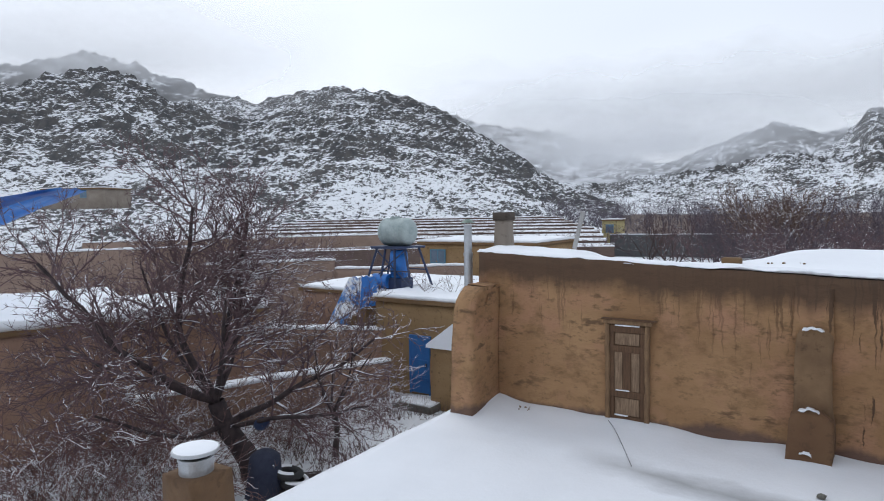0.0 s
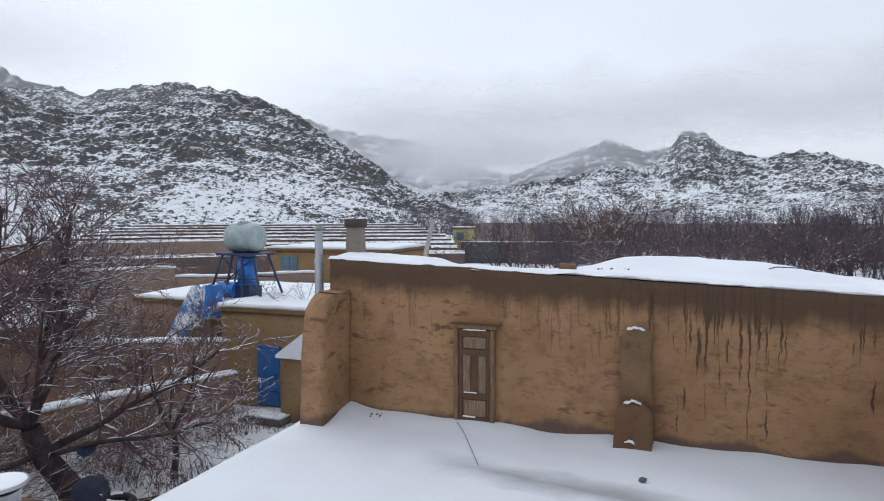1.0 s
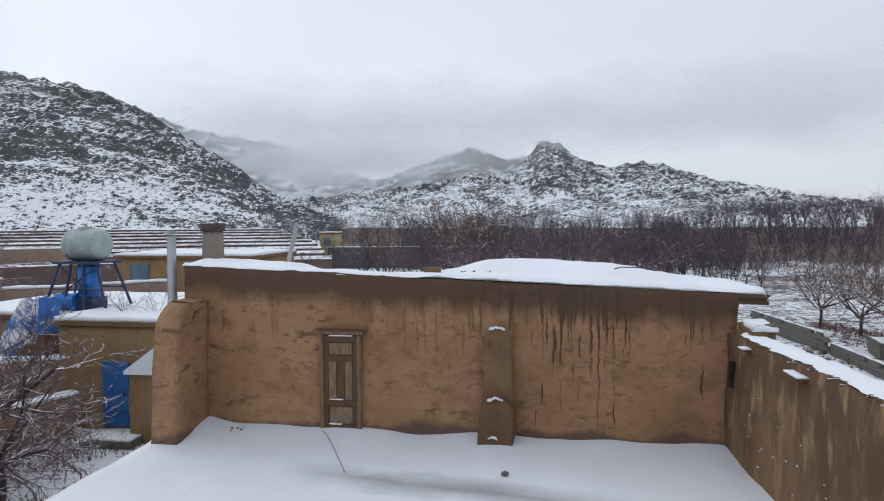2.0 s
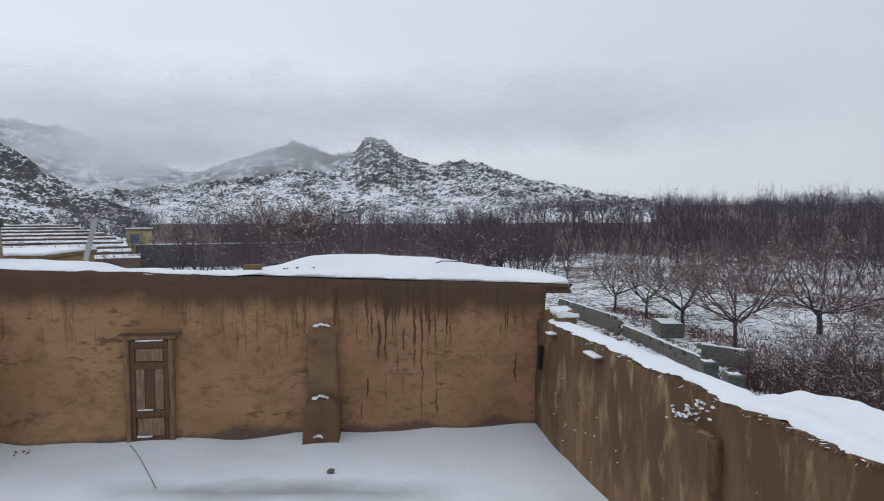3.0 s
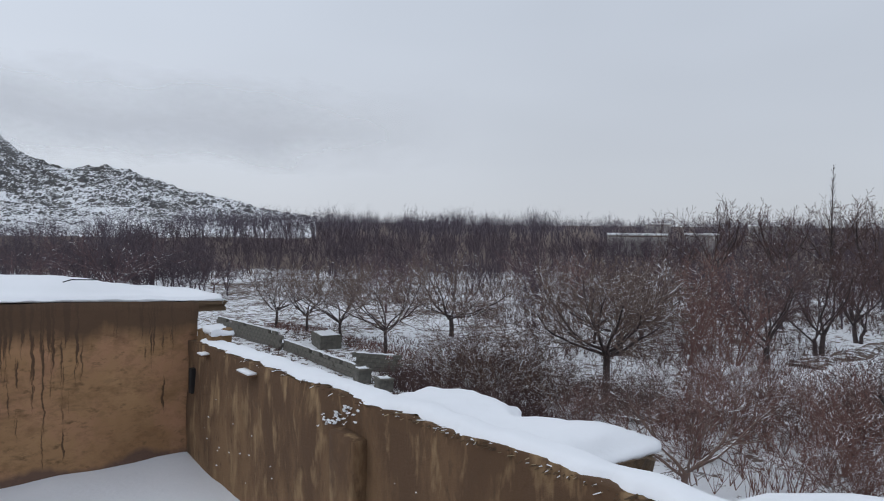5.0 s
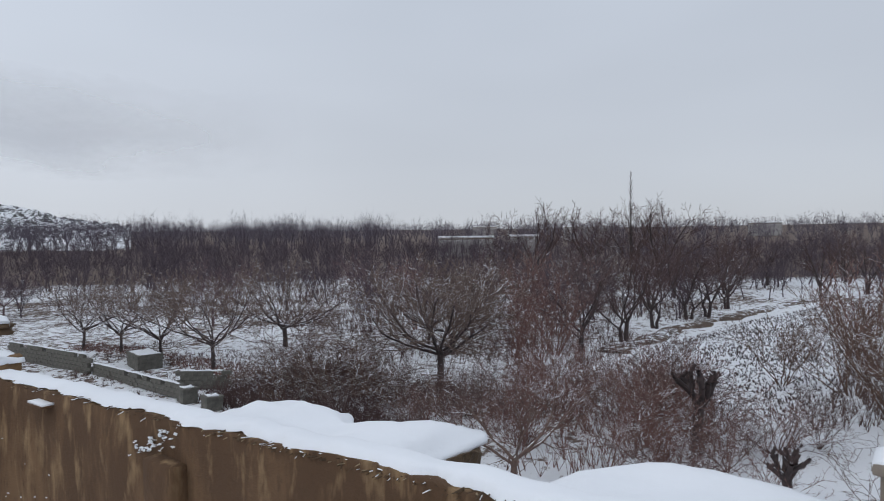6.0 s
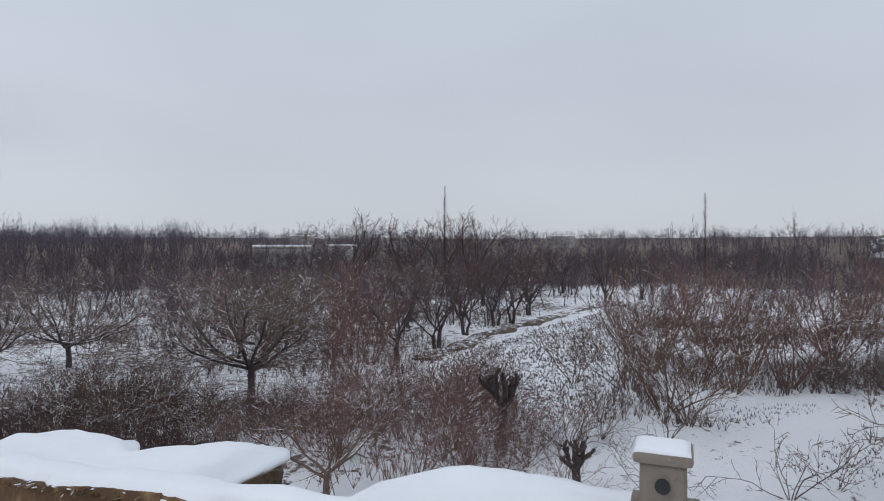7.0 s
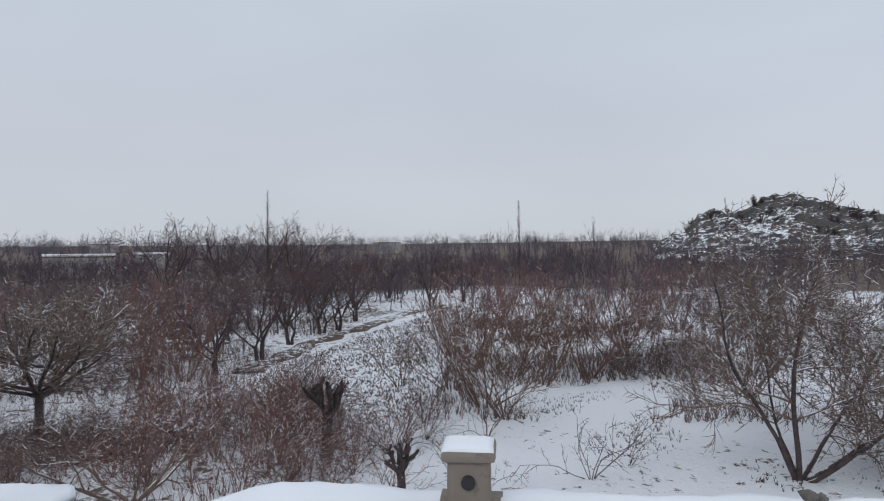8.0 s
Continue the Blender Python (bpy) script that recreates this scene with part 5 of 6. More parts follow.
def mud_wall(name, label, x0, y0, x1, y1, h, thick=0.4, z0=-3.3, material=MUD, seed=0, snow=0.10):
    n = math.hypot(x1 - x0, y1 - y0)
    e = holder(name, label, "wall", at=(x0, y0, z0), kind="structure")
    e.rotation_euler.z = math.atan2(y1 - y0, x1 - x0)
    top = lambda x, y: h + 0.06 * noise.noise((x * 0.5, seed, 0))
    v, f = rough_box(0, n, 0, thick, -0.4, h, 0.3, 0.05, seed, top)
    link_mesh("wall_body", v, f, material, e, smooth=True)
    v, f = rough_box(-0.03, n + 0.03, -0.04, thick + 0.04, h - 0.1, h + snow, 0.16, 0.04, seed + 4, lambda x, y: top(x, y) + snow * (0.8 + 0.6 * noise.noise((x * 0.9, seed, 3))), keep_base=False)
    v = [(p.x, p.y, max(p.z, top(p.x, 0) - 0.02)) for p in v]
    link_mesh("snow_cover", v, f, SNOW, e, smooth=True)
    return e


def yard():
    mud_house("house", "low brown mud house with a snowy roof beside the yard", -19.8, 4.0, 66, 6.4, 7.5, 3.5, material=MUD_BROWN, snow=0.25, seed=101)
    mud_house("house", "low mud house behind the yard wall with deep roof snow", -21.0, 11.0, 66, 5.5, 5.0, 2.9, material=MUD_BROWN, snow=0.3, seed=105)
    mud_wall("wall_yard", "low brown mud yard wall under snow", -17.3, 9.7, -13.9, 17.4, 1.25, seed=111, material=MUD_BROWN)
    mud_wall("wall_yard", "brown mud yard wall between two houses", -20.0, 15.6, -14.1, 18.3, 2.2, seed=113, material=MUD_BROWN)
    # house with the tank
    mud_house("house", "plain brown mud house with a snowy flat roof", -15.0, 18.0, 0, 7.5, 7.0, 3.3, seed=121)
    mud_house("house", "brown mud outbuilding with a snowy flat roof", -20.5, 19.6, 0, 6.4, 6.0, 3.2, seed=125, material=MUD_BROWN)
    g = holder("gate_door", "blue painted steel yard door, closed", "door", at=(-13.36, 17.95, -3.25))
    part("leaf", box(0, 0.78, -0.03, 0.03, 0.05, 2.05, 0.01), BLUE_STEEL, g)
    part("frame", box(-0.06, 0.0, -0.05, 0.05, 0.0, 2.11, 0.01), BLUE_STEEL, g)
    part("frame", box(0.78, 0.84, -0.05, 0.05, 0.0, 2.11, 0.01), BLUE_STEEL, g)
    part("frame", box(0.0, 0.78, -0.05, 0.05, 2.05, 2.11, 0.01), BLUE_STEEL, g)
    for z in (0.55, 1.2):
        part("rail", box(0.04, 0.74, -0.045, -0.03, z, z + 0.05, 0.005), BLUE_STEEL, g)
    part("handle", box(0.66, 0.70, -0.09, -0.03, 1.0, 1.14, 0.01), BLACK, g)
    # porch with a lean-to roof
    p = holder("porch", "small mud porch with a snowy lean-to roof", "porch", at=(-11.8, 16.9, -3.3))
    v, f = rough_box(0, 2.2, 0, 1.05, -0.2, 2.1, 0.3, 0.03, 131)
    link_mesh("wall", v, f, MUD, p, smooth=True)
    verts = [(-0.1, -0.1, 2.06), (2.3, -0.1, 2.06), (2.3, 1.05, 2.1), (-0.1, 1.05, 2.1), (-0.1, -0.1, 2.16), (2.3, -0.1, 3.9), (2.3, 1.05, 3.95), (-0.1, 1.05, 2.2)]
    link_mesh("snow_cover", verts, [(0, 3, 2, 1), (4, 5, 6, 7), (0, 1, 5, 4), (1, 2, 6, 5), (2, 3, 7, 6), (3, 0, 4, 7)], SNOW, p, "smooth snow on the slope")
    s = holder("door_step", "grey concrete step at the blue door", "step", at=(-13.0, 16.9, -3.3))
    part("slab", box(0, 1.6, -0.6, 0.2, 0.0, 0.22, 0.02), STONE_GREY, s)
    v, f = rough_box(0.05, 1.55, -0.55, 0.15, 0.21, 0.27, 0.2, 0.02, 3)
    link_mesh("snow_cover", v, f, SNOW, s, smooth=True)
    tank()
    tarps()
    # further houses and compound walls
    mud_house("house", "brown mud house with a small blue window and snowy roof", -23.0, 32.0, 0, 8.0, 6.0, 3.9, z0=-2.6, windows=((0.9, 2.75, 1.0, 0.75),), seed=141)
    mud_wall("wall_compound", "long rose-brown mud compound wall", -44, 14, -36.5, 26.5, 4.2, 0.6, -3.0, MUD_ROSE, 151)
    mud_wall("wall_compound", "brown mud compound wall with snow on top", -28.5, 20.5, -24.0, 25.4, 3.7, 0.5, -3.0, MUD_ROSE, 152)
    mud_wall("wall_compound", "brown mud compound wall beside bare trees", -26.2, 23.6, -18.5, 30.5, 3.2, 0.5, -3.0, MUD_ROSE, 153)
    mud_wall("wall_compound", "low far mud wall in the snow", -60, 30, -42, 52, 3.6, 0.6, -2.6, MUD_ROSE, 154)
    mud_house("house", "far pale mud house on the hillside", -92, 41, 28, 9, 6, 2.3, z0=4.9, material=MUD_PALE, windows=((5.6, 1.2, 0.8, 0.9),), seed=161)
    mud_house("house", "small yellow house with a white window", -30.2, 86, 0, 2.3, 3, 3.2, z0=-1.5, material=YELLOW_WALL, windows=((0.6, 1.6, 1.0, 1.0),), seed=169)
    mud_wall("wall_compound", "long dark far wall behind the roof", -27, 80, -6, 84, 3.0, 0.5, -3.0, WALL_DARK_GREY, 171)
    # stepped field terraces at the foot of the mountain
    for i in range(9):
        r = 62 + 5.2 * i
        a, b = radians(-58 + 1.5 * i), radians(-18 - 0.6 * i)
        z = -1.3 + 0.32 * i
        n = 8
        pts = [(r * math.sin(a + (b - a) * k / n) * (1 + 0.02 * math.sin(k * 1.7 + i)), r * math.cos(a + (b - a) * k / n)) for k in range(n + 1)]
        verts, faces = [], []
        for k, (x, y) in enumerate(pts):
            u = Vector((x, y, 0)).normalized()
            h = 1.0 + 0.3 * noise.noise((k, i, 0))
            for off, zz in ((0, -3.0), (0.1, h), (0.7, h + 0.05), (5.0, h + 0.1)):
                verts.append((x + u.x * off, y + u.y * off, z + zz))
        for k in range(n):
            for q in range(3):
                c = k * 4 + q
                faces.append((c, c + 4, c + 5, c + 1))
        tagged(link_mesh("field_terrace", verts, faces, FIELD_EARTH), "brown earth bank of a stepped field with snow on it", "field terrace", kind="structure")


def tank():
    s = holder("tank_stand", "dark blue steel stand on the flat roof", "stand", at=(-15.75, 20.4, 0.0))
    for x, y in ((-0.9, -0.6), (-0.3, -0.65), (0.3, -0.65), (0.9, -0.6), (-0.9, 0.6), (0.0, 0.65), (0.9, 0.6)):
        bm = bmesh.new()
        tube(bm, (x * 1.4, y * 1.2, 0.02), (x * 0.75, y * 0.8, 1.85), 0.05, 0.05, 6)
        part("leg", bm, BLUE_STEEL_DARK, s)
    for a, b in (((-1.0, -0.6, 0.9), (1.0, -0.6, 0.9)), ((-1.0, 0.6, 0.9), (1.0, 0.6, 0.9)), ((-1.1, -0.66, 0.3), (0.75, -0.5, 1.75)), ((1.1, -0.66, 0.3), (-0.75, -0.5, 1.75)), ((-0.9, -0.6, 1.8), (0.9, -0.6, 1.8)), ((-0.9, 0.6, 1.8), (0.9, 0.6, 1.8))):
        bm = bmesh.new()
        tube(bm, a, b, 0.028, 0.028, 6)
        part("brace", bm, BLUE_STEEL_DARK, s)
    part("platform", box(-0.95, 0.95, -0.62, 0.62, 1.82, 1.88, 0.01), BLUE_STEEL_DARK, s)
    t = holder("water_tank", "pale plastic water tank lying on the steel stand", "water tank", at=(-15.75, 20.4, 1.88))
    # ribbed barrel with domed ends
    verts, faces, n = [], [], 28
    prof = [(-0.72, 0.0), (-0.71, 0.36), (-0.66, 0.48), (-0.60, 0.53)]
    for k in range(9):
        x = -0.52 + 1.04 * k / 8
        prof += [(x - 0.03, 0.54), (x, 0.57), (x + 0.03, 0.54)]
    prof += [(0.60, 0.53), (0.66, 0.48), (0.71, 0.36), (0.72, 0.0)]
    for x, r in prof:
        for i in range(n):
            a = 2 * math.pi * i / n
            verts.append((x, r * math.cos(a), 0.57 + r * math.sin(a)))
    for k in range(len(prof) - 1):
        for i in range(n):
            j = (i + 1) % n
            faces.append((k * n + i, k * n + j, (k + 1) * n + j, (k + 1) * n + i))
    link_mesh("barrel", verts, faces, TANK_PLASTIC, t, smooth=True)
    bm = bmesh.new()
    tube(bm, (-0.1, 0, 1.1), (-0.1, 0, 1.2), 0.2, 0.2, 18)
    part("lid", bm, TANK_PLASTIC, t)
    b = holder("drum", "bright blue plastic drum under the water tank", "drum", at=(-15.55, 20.2, 0.1))
    bm = bmesh.new()
    for z0, z1, r0, r1 in ((0.5, 0.6, 0.31, 0.36), (0.6, 1.5, 0.36, 0.36), (1.5, 1.62, 0.36, 0.28)):
        tube(bm, (0, 0, z0), (0, 0, z1), r0, r1, 20)
    part("body", bm, BLUE_TARP, b, smooth=True)
    bm = bmesh.new()
    tube(bm, (0, 0, 0.98), (0, 0, 1.04), 0.375, 0.375, 20)
    part("hoop", bm, BLUE_TARP, b)
    part("base_frame", box(-0.4, 0.4, -0.4, 0.4, 0.0, 0.5, 0.02), BLUE_STEEL_DARK, b)
    w = holder("pole", "thin pale pole leaning on the tank stand", "pole", at=(-17.2, 19.9, 0.0))
    bm = bmesh.new()
    tube(bm, (0, 0, 0.05), (0.75, 0.1, 1.8), 0.03, 0.025, 6)
    part("shaft", bm, WHITE_PAINT, w)


def sheet(name, corners, material, parent, sag, seed, n=14, label=""):
    """A wrinkled hanging sheet between four corners."""
    a, b, c, d = (Vector(q) for q in corners)
    verts, faces = [], []
    for side in (0, 1):
        for i in range(n + 1):
            for j in range(n + 1):
                s, t = i / n, j / n
                p = a.lerp(b, s).lerp(d.lerp(c, s), t)
                w = noise.noise((s * 5 + seed, t * 3, 0)) * 0.10 + noise.noise((s * 11, t * 9, seed)) * 0.04
                p = p + Vector((w * 0.3, w * 0.5, w - sag * 4 * s * (1 - s) * t))
                verts.append(p - Vector((0, 0, 0.012 * side)))
    m = (n + 1) ** 2
    for i in range(n):
        for j in range(n):
            q = i * (n + 1) + j
            faces.append((q, q + n + 1, q + n + 2, q + 1))
            faces.append((m + q, m + q + 1, m + q + n + 2, m + q + n + 1))
    ob = link_mesh(name, verts, faces, material, parent, label, True)
    return ob


def tarps():
    t = holder("tarpaulin", "bright blue tarpaulin over a stack, half covered with snow", "tarpaulin", at=(-16.75, 18.5, -0.3))
    sheet("sheet", ((-0.75, -0.75, -1.15), (-0.15, 0.15, 0.95), (0.62, 0.75, 1.05), (0.55, -0.35, -1.05)), TARP_SNOW, t, 0.15, 1)
    sheet("side_sheet", ((0.40, 0.30, 1.05), (0.85, 0.70, 1.0), (0.95, 0.45, -0.75), (0.55, -0.1, -0.9)), BLUE_TARP, t, 0.0, 2)
    v, f = rough_box(-0.9, 1.1, -0.3, 0.7, -3.0, -0.6, 0.3, 0.08, 3)
    v = [(p.x, p.y, p.z if p.z < -1.2 else p.z + 0.5 * max(0, p.x)) for p in v]
    link_mesh("covered_load", v, f, MUD_DARK, t, "dark load under the sheet")
    r = holder("drum", "small blue drum beside the tarpaulin", "drum", at=(-16.1, 19.9, 0.12))
    bm = bmesh.new()
    tube(bm, (-0.5, 0, 0.35), (0.3, 0, 0.35), 0.30, 0.30, 18)
    part("body", bm, BLUE_TARP, r)
    # awning beyond the west house
    a = holder("awning", "blue tarpaulin awning on poles, partly under snow", "awning", at=(-21.5, 8.0, 0.3))
    sheet("sheet", ((-4.0, -1.2, 3.1), (1.6, 1.4, 3.85), (1.2, 2.4, 3.8), (-4.4, 0.6, 2.9)), BLUE_TARP, a, 0.25, 4)
    sheet("lower_sheet", ((-4.2, -0.8, 2.3), (1.2, 1.0, 3.6), (1.1, 1.6, 3.55), (-4.4, 0.2, 2.2)), BLUE_TARP, a, 0.2, 5)
    for x, y, h in ((-4.1, -1.0, 3.0), (-4.3, 0.4, 2.9), (-2.2, 0.6, 3.2)):
        bm = bmesh.new()
        tube(bm, (x, y, -0.1), (x, y, h), 0.04, 0.035, 6)
        part("pole", bm, WOOD_OLD, a)


def yard_clutter():
    b = holder("barrel", "dark barrel draped in navy cloth beside the tree", "barrel", at=(-11.4, 9.55, -3.3))
    verts, faces, n = [], [], 20
    prof = [(0.0, 0.42), (0.3, 0.40), (0.7, 0.37), (0.95, 0.34), (1.05, 0.22), (1.12, 0.06)]
    for z, r in prof:
        for i in range(n):
            t = 2 * math.pi * i / n
            k = r * (1 + 0.12 * math.sin(5 * t + z * 3) * (1.1 - z))
            verts.append((k * math.cos(t), k * math.sin(t), z))
    for j in range(len(prof) - 1):
        for i in range(n):
            q = (i + 1) % n
            faces.append((j * n + i, j * n + q, (j + 1) * n + q, (j + 1) * n + i))
    faces.append(tuple(range((len(prof) - 1) * n, len(prof) * n)))
    link_mesh("cloth", verts, faces, NAVY, b, smooth=True)
    first = None
    for x, y, z, tilt in ((-10.9, 9.9, -3.2, 4), (-10.85, 9.95, -3.0, -6), (-11.0, 9.9, -2.8, 8)):
        if first is None:
            first = holder("tyre", "old black tyre in the stack with snow on its rim", "tyre", "stack of tyres", (x, y, z))
            verts, faces, n, m = [], [], 28, 10
            for i in range(n):
                t = 2 * math.pi * i / n
                for k in range(m):
                    u = 2 * math.pi * k / m
                    r = 0.27 + 0.085 * math.cos(u)
                    verts.append((r * math.cos(t), r * math.sin(t), 0.09 * math.sin(u)))
            for i in range(n):
                for k in range(m):
                    faces.append((i * m + k, ((i + 1) % n) * m + k, ((i + 1) % n) * m + (k + 1) % m, i * m + (k + 1) % m))
            link_mesh("rubber", verts, faces, BLACK, first, smooth=True)
            v2 = []
            f2 = []
            for i in range(18):
                t = 2 * math.pi * i / 28
                for r, z2 in ((0.215, 0.075), (0.25, 0.112), (0.29, 0.112), (0.325, 0.072)):
                    v2.append((r * math.cos(t), r * math.sin(t), z2))
            for i in range(17):
                for k in range(3):
                    f2.append((i * 4 + k, i * 4 + k + 1, i * 4 + k + 5, i * 4 + k + 4))
            link_mesh("snow_cover", v2, f2, SNOW, first, smooth=True)
        else:
            copy_thing(first, pose(x, y, z, tilt, tilt / 2, tilt * 15))
    k = holder("basin", "dark metal basin leaning in the fork of the tree", "basin", at=(-12.1, 10.1, -1.95))
    verts, faces, n = [], [], 24
    for r, z in ((0.10, 0.0), (0.20, 0.02), (0.28, 0.16), (0.30, 0.17), (0.26, 0.15), (0.18, 0.04), (0.02, 0.03)):
        for i in range(n):
            t = 2 * math.pi * i / n
            verts.append((r * math.cos(t), r * math.sin(t), z))
    for j in range(6):
        for i in range(n):
            q = (i + 1) % n
            faces.append((j * n + i, j * n + q, (j + 1) * n + q, (j + 1) * n + i))
    link_mesh("bowl", [(0.65 * a, 0.65 * b, 0.65 * c) for a, b, c in verts], faces, BLUE_STEEL_DARK, k, smooth=True)
    k.rotation_euler = (radians(35), 0, radians(40))
    l = holder("log", "thin trunk lying in the snow of the yard", "log", at=(-10.6, 11.2, -3.2))
    bm = bmesh.new()
    tube(bm, (-0.9, -0.8, 0.0), (0.2, 0.2, 0.05), 0.09, 0.08, 8)
    tube(bm, (0.2, 0.2, 0.05), (1.1, 1.2, 0.0), 0.08, 0.06, 8)
    part("wood", bm, BARK_DARK, l)


MUD_BROWN = mud_material("brown_yard_mud", (0.29, 0.175, 0.125), (0.19, 0.115, 0.082), (0.36, 0.23, 0.165))
WALL_DARK_GREY = plain("dark_grey_wall", (0.075, 0.08, 0.085), (0.12, 0.125, 0.125), 3)
BLUE_STEEL_DARK = plain("dark_blue_steel", (0.018, 0.03, 0.075), (0.03, 0.05, 0.12), 5, 0.5)


def tarp_with_snow(name):
    m, n, l, b = nodes_of(name, 0.6)
    f = noise_node(n, l, 1.6, 5, 0.65, (1, 1, 0.7))
    c = blend(n, l, span(n, l, noise_node(n, l, 6, 4), 0.35, 0.65), (0.02, 0.14, 0.46), (0.05, 0.26, 0.62))
    l.new(blend(n, l, span(n, l, f, 0.43, 0.53), c, (0.82, 0.84, 0.87)), b.inputs["Base Color"])
    return m


TARP_SNOW = tarp_with_snow("snowy_tarpaulin")
yard()
yard_clutter()
T_YARD = tree_template("small_tree", "slim upright bare tree in the yard", orchard_tree(51, 3.6, 42, 1.3, 5, 1.1, True, 0.0, 0.022), BARK_DARK, (-11.7, 12.2, -3.3), 1, twig=BARK_BROWN)
S_BRAMBLE = tree_template("shrub", "tangled pale bramble with snow along its arching stems", shrub(61, 2.6, 16, 0.07, 1.5, 0.0065), bark_material("snowy_bramble_bark", (0.125, 0.075, 0.066), (0.21, 0.135, 0.115), 0.62), (-13.6, 6.4, -3.3), 0, "brambles in the yard")
for x, y, turn, size in ((-15.0, 8.2, 40, 1.0), (-12.3, 5.2, 120, 0.9), (-14.4, 9.6, 200, 0.9), (-15.8, 6.6, 300, 1.05), (-11.2, 6.3, 80, 0.75), (-13.2, 8.0, 160, 0.85), (-16.4, 9.4, 10, 0.9), (-12.9, 12.6, 220, 0.7), (-14.2, 13.6, 100, 0.8), (-12.8, 14.6, 30, 0.75), (-15.6, 11.2, 60, 0.8)):
    plant(S_BRAMBLE, x, y, turn, size)
for x, y, turn, size in ((-19.0, 13.5, 100, 0.9), (-24.5, 17.5, 10, 1.0), (-29, 27, 140, 1.0), (-31, 19, 250, 1.0), (-34, 23, 80, 1.0), (-26.5, 30.5, 30, 0.9), (-38, 32, 200, 1.1), (-42, 40, 300, 1.0), (-30, 46, 120, 1.0), (-25, 52, 20, 1.0), (-22, 60, 220, 1.0)):
    plant(T_SLIM, x, y, turn, size)
for x, y, turn, size in ((-13.5, 19.2, 10, 0.5), (-12.6, 19.6, 80, 0.45)):
    plant(S_SAPLING, x, y, turn, size, z=0.15, label="bundle of bare twigs standing on the roof snow")

# ---- the plain to the east ----
def block_wall(x0, y0, x1, y1, courses, gaps, label):
    """A dry wall of grey blocks with snow on top."""
    n = math.hypot(x1 - x0, y1 - y0)
    e = holder("wall_block", label, "wall", at=(x0, y0, -3.3), kind="structure")
    e.rotation_euler.z = math.atan2(y1 - y0, x1 - x0)
    rng = random.Random(round(x0 * 10))
    for k in range(courses):
        u = -0.2 * (k % 2)
        while u < n:
            if not (k == courses - 1 and rng.random() < gaps):
                b = new("block", BLOCK_MESH)
                b.parent = e
                b.location = (u, rng.gauss(0, 0.012), k * 0.205)
                b.rotation_euler.z = rng.gauss(0, 0.015)
            u += 0.41
    v, f = rough_box(0, n, 0.04, 0.19, courses * 0.205 - 0.02, courses * 0.205 + 0.022, 0.12, 0.05, round(x0), None, 2.5)
    link_mesh("snow_cover", v, f, SNOW, e, smooth=True)


_bm = box(0, 0.40, 0, 0.2, 0, 0.195, 0.012)
BLOCK_MESH = bpy.data.meshes.new("block")
_bm.to_mesh(BLOCK_MESH)
_bm.free()
BLOCK_MESH.materials.append(STONE_GREY)
block_wall(13.3, 41.0, 14.0, 33.0, 5, 0.2, "grey concrete block wall running across the snow")
block_wall(14.2, 32.7, 14.15, 24.6, 3, 0.35, "low grey block footing with a little snow")
block_wall(15.1, 26.2, 16.2, 24.7, 4, 0.35, "grey block wall stub beside the shrubs")


def concrete_box(x, y, w, d, h, turn, label):
    e = holder("cistern", label, "cistern", at=(x, y, -3.3))
    e.rotation_euler.z = radians(turn)
    v, f = rough_box(0, w, 0, d, -0.1, h, 0.15, 0.035, round(x * 7), None, 2.5)
    link_mesh("body", v, f, STONE_GREY, e)
    v, f = rough_box(-0.03, w + 0.03, -0.03, d + 0.03, h - 0.02, h + 0.05, 0.12, 0.03, round(y), None, 3.0)
    link_mesh("rim", v, f, STONE_GREY, e)
    v, f = rough_box(0.08, w - 0.08, 0.08, d - 0.1, h + 0.03, h + 0.08, 0.1, 0.05, 5, None, 3.0)
    link_mesh("snow_cover", v, f, SNOW, e, smooth=True)


concrete_box(15.9, 31.6, 1.2, 2.1, 0.75, -12, "greenish grey concrete cistern in the snow")
concrete_box(13.8, 23.7, 0.6, 0.65, 0.55, -8, "grey masonry pillar stub capped with snow")
concrete_box(13.7, 21.8, 0.6, 0.65, 0.5, -12, "grey masonry pillar stub with a snow cap")


def strip_bank(name, label, pts, w, h, seed):
    """A low earth bank along a line of points."""
    verts, faces = [], []
    n = 40
    for i in range(n + 1):
        t = i / n * (len(pts) - 1)
        k = min(int(t), len(pts) - 2)
        p = Vector(pts[k]).lerp(Vector(pts[k + 1]), t - k)
        d = (Vector(pts[k + 1]) - Vector(pts[k])).normalized()
        s = Vector((-d.y, d.x))
        for j in range(7):
            u = j / 6 * 2 - 1
            q = p + s * (u * w * (1 + 0.5 * noise.noise((i * 0.5, seed, 0))) + 0.6 * noise.noise((i * 0.35, 7, seed)))
            verts.append((q.x, q.y, ground_z(q.x, q.y) - 0.12 + h * (1 - u * u) * (1 + 0.4 * noise.noise((i * 0.7, u, seed)))))
    for i in range(n):
        for j in range(6):
            a = i * 7 + j
            faces.append((a, a + 1, a + 8, a + 7))
    tagged(link_mesh(name, verts, faces, EARTH, smooth=True), label, "bank", kind="structure")


strip_bank("field_bank", "brown earth bank along the edge of the field", [(34, 14.0), (46, 14.2), (56, 12.6), (66, 11.4), (76, 7.5)], 1.1, 0.3, 1)
strip_bank("field_bank", "low brown bank beyond the orchard", [(60, -12), (76, -16), (95, -22)], 0.8, 0.35, 2)


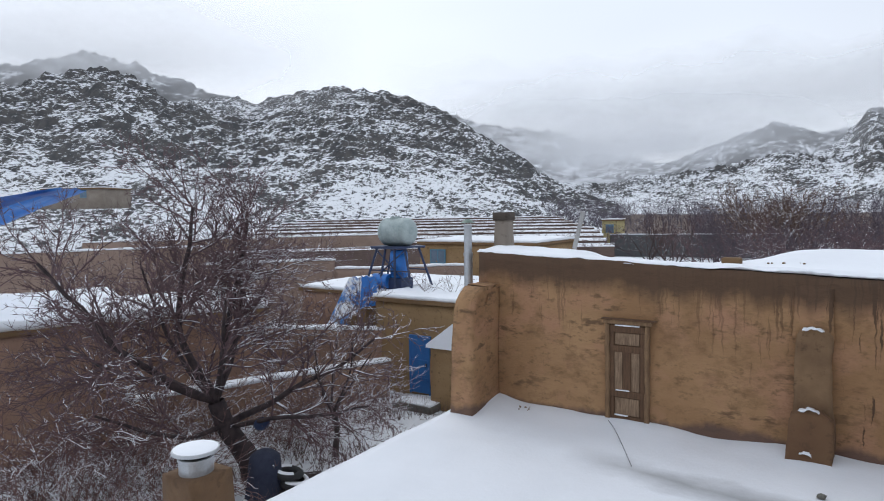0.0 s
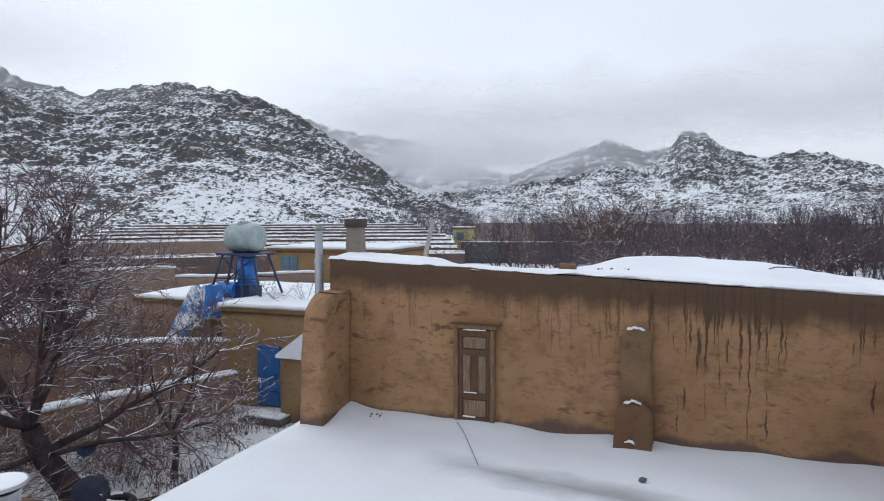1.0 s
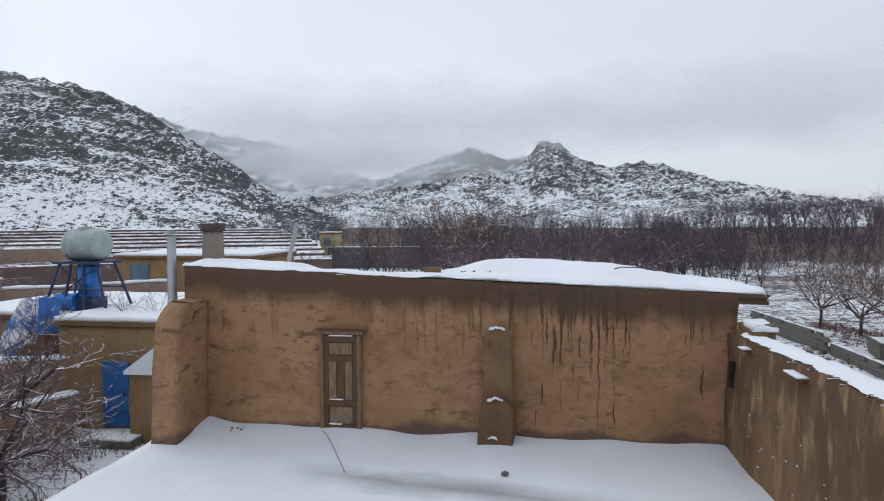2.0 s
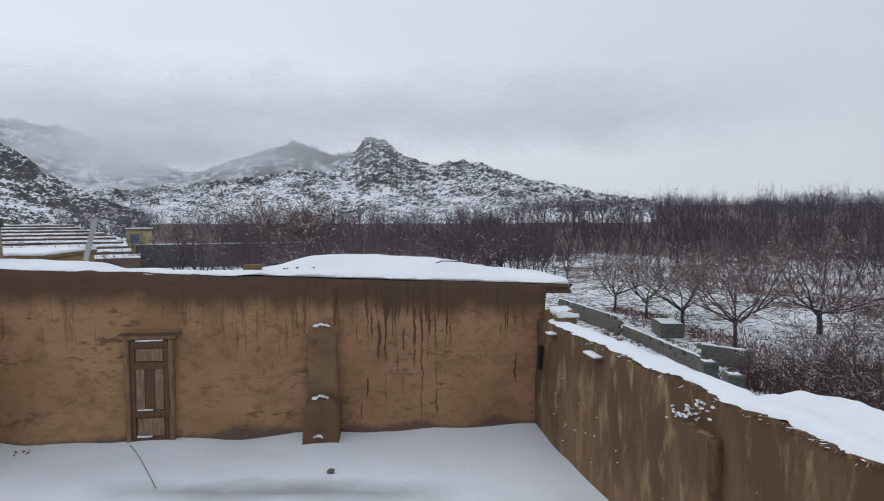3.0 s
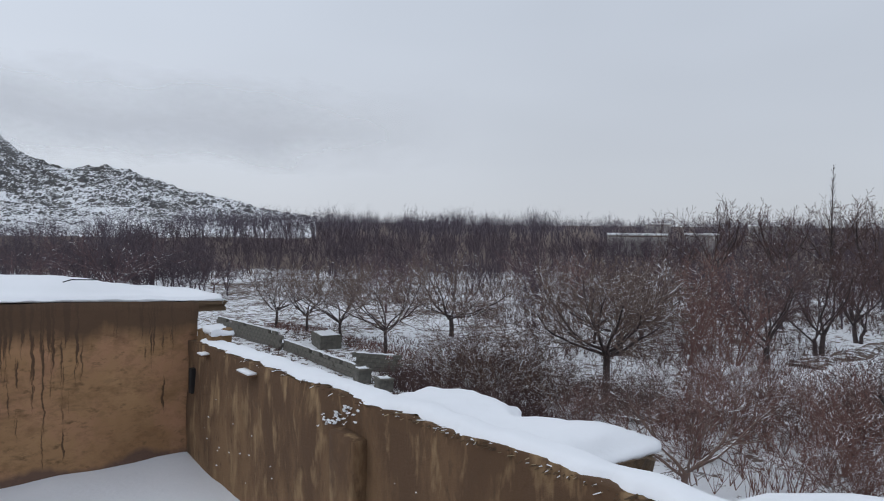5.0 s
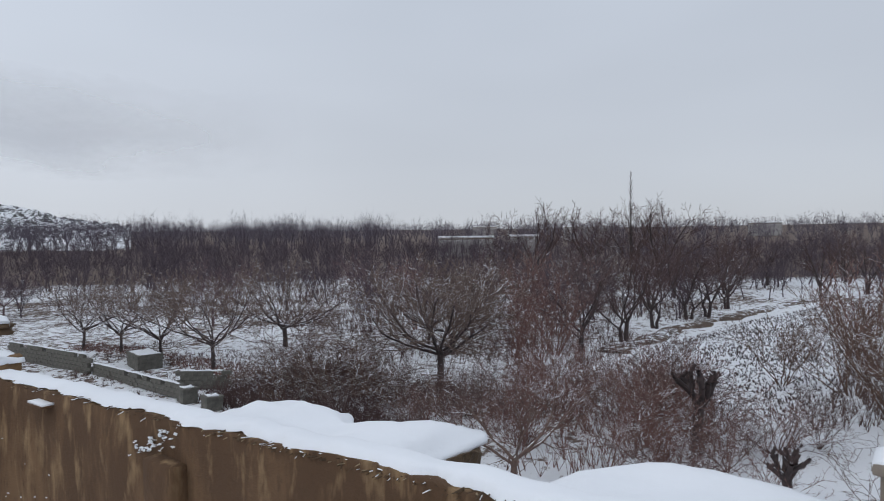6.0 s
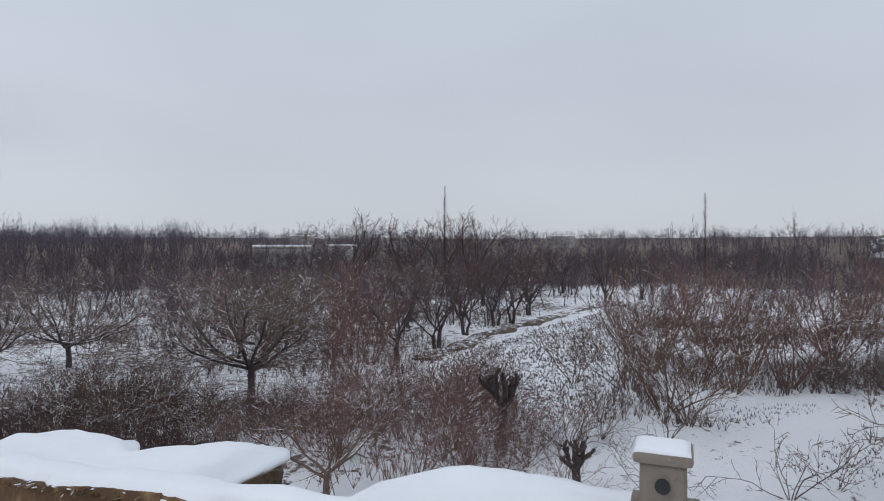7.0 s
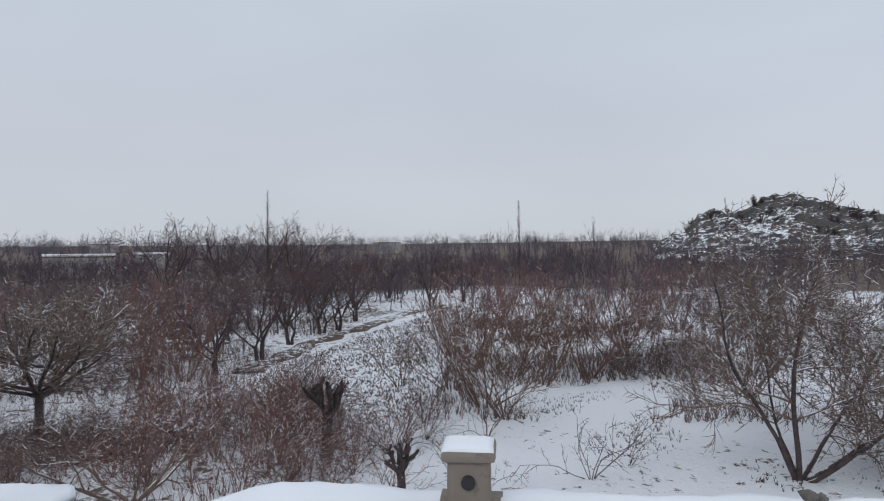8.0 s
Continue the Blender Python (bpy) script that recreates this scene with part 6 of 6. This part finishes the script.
def tufts(name, label, material, count, area, h0, h1, seed, blades=4, keep=None, thick=0.012):
    """Dry stems standing in the snow, past counting."""
    rng = random.Random(seed)
    segs = []
    x0, x1, y0, y1 = area
    while count > 0:
        x, y = rng.uniform(x0, x1), rng.uniform(y0, y1)
        if keep and not keep(x, y):
            continue
        count -= 1
        z = ground_z(x, y) - 0.02
        for _ in range(blades):
            h = rng.uniform(h0, h1)
            a, o = rng.uniform(0, 6.3), rng.uniform(0.1, 0.6) * h
            segs.append((Vector((x, y, z)), Vector((x + o * math.cos(a), y + o * math.sin(a), z + h)), thick, 0.0, 1))
    v, f = prisms(segs, lambda k: 3)
    return tagged(link_mesh(name, v, f, material), label, "dry stems", kind="stuff")


in_field = lambda x, y: y < 12.8 - 0.04 * (x - 34) - 0.003 * (x - 34) ** 2 and y > 2.5 + 0.02 * (x - 26)
tufts("stubble", "dark stubble dotting the snowy field", BARK_DARK, 6500, (25, 74, 0, 14), 0.06, 0.18, 1, 3, in_field, 0.027)
tufts("undergrowth", "brown dry stems standing in the orchard snow", BARK_BROWN, 4200, (15, 62, 13, 62), 0.3, 1.1, 2, 4, lambda x, y: not (y > 25 and x < 31) and (x - 23) ** 2 + (y - 17.5) ** 2 > 18 and noise.noise((x * 0.12, y * 0.12, 0)) > -0.12, 0.012)
tufts("undergrowth", "brown dry stems among the reddish shrubs", BARK_RED, 450, (14, 31, 3, 17), 0.4, 1.3, 3, 4, lambda x, y: ((x - 21.5) / 6.5) ** 2 + ((y - 10) / 5) ** 2 < 1 + 0.9 * noise.noise((x * 0.3, y * 0.3, 8)) + 0.3 * noise.noise((x * 1.7, y * 1.7, 8)), 0.011)
tufts("undergrowth", "dry stems at the edge of the snowy path", BARK_BROWN, 3200, (25, 62, -14, 3), 0.3, 1.1, 4, 4, lambda x, y: noise.noise((x * 0.15, y * 0.15, 2)) > 0.0, 0.012)
tufts("undergrowth", "brown brush below the far trees", BARK_PURPLE, 2500, (20, 175, -40, 175), 0.8, 2.6, 7, 4, lambda x, y: 72 < math.hypot(x, y) < 175 and not (y < 20 and x < 90 and y > 4) and noise.noise((x * 0.05, y * 0.05, 3)) > -0.15, 0.03)
tufts("weeds", "small dark weeds poking through the snow", BARK_DARK, 900, (17, 34, -14, -1), 0.05, 0.18, 5, 3, lambda x, y: noise.noise((x * 0.3, y * 0.3, 6)) > 0.1, 0.014)
tufts("undergrowth", "dry brown weeds in the yard", BARK_BROWN, 2200, (-18, -10.5, 4, 17), 0.1, 0.6, 6, 3, lambda x, y: noise.noise((x * 0.4, y * 0.4, 2)) > -0.05, 0.008)


def poplar(x, y, h, label, seed):
    rng = random.Random(seed)
    out = [(Vector((0, 0, -0.2)), Vector((0, 0, h)), 0.14, 0.02, 0)]
    for i in range(90):
        z = h * (0.15 + 0.82 * rng.random())
        a = rng.uniform(0, 6.3)
        k = 0.05 * h * (1.1 - z / h) + 0.1
        out.append((Vector((0, 0, z)), Vector((k * math.cos(a), k * math.sin(a), z + k * 2.6)), 0.03, 0.012, 1))
    tree_template("poplar_tree", label, out, BARK_DARK, (x, y, ground_z(x, y)), 0)


poplar(89.0, 34.0, 15.5, "tall thin bare poplar above the orchard", 1)
poplar(118.0, -3.0, 15.0, "thin bare poplar far across the plain", 2)
for x, y, turn, size in ((76, 42, 0, 1.8), (84, 38, 80, 1.7), (88, 29, 160, 1.8), (95, 36, 30, 1.8)):
    plant(T_STEM, x, y, turn, size, label="tall dark bare tree rising above the woodland")
for x, y, w, h, label in ((118, 92, 13, 4.4, "long low far building with a snowy roof"), (150, 92, 8, 4.0, "far flat-roofed house under snow"), (240, 120, 12, 5.5, "far flat-roofed house among bare trees"), (215, 150, 10, 6.0, "far house with a white roof"), (275, 130, 14, 5.5, "far flat-roofed house on the plain"), (300, 60, 12, 5.5, "far snowy house on the horizon")):
    mud_house("house", label, x, y, -55, w, 6, h, z0=ground_z(x, y), material=FAR_PLASTER, snow=0.6, seed=round(x))
for x, y, turn, size in ((-8.5, 78, 0, 1.9), (-5.0, 82, 120, 1.8), (-11.0, 84, 230, 1.7)):
    plant(T_OLIVE, x, y, turn, size, label="yellowish bare willow at the foot of the hill")
# Brush in the darkest twig colour, to give the shade beneath the shrubs.
tufts("undergrowth", "tangled brush below the orchard, coloured dark for shade under shrubs", BARK_DEEP, 3000, (14.5, 22, 11, 24), 0.2, 0.9, 11, 4, lambda x, y: noise.noise((x * 0.2, y * 0.2, 5)) > -0.3, 0.011)
tufts("undergrowth", "dark weeds round the grey block walls", BARK_DEEP, 1000, (13, 22, 20, 42), 0.08, 0.3, 12, 5, lambda x, y: noise.noise((x * 0.35, y * 0.35, 3)) > 0.0, 0.011)
tufts("undergrowth", "rust-brown stems in the bed under the orchard row", BARK_RED, 1100, (16.5, 21, 26, 43), 0.06, 0.35, 13, 4, lambda x, y: abs(x - 18.6 + 0.05 * (y - 34)) < 0.9 + 1.2 * noise.noise((x * 0.3, y * 0.3, 1)), 0.012)
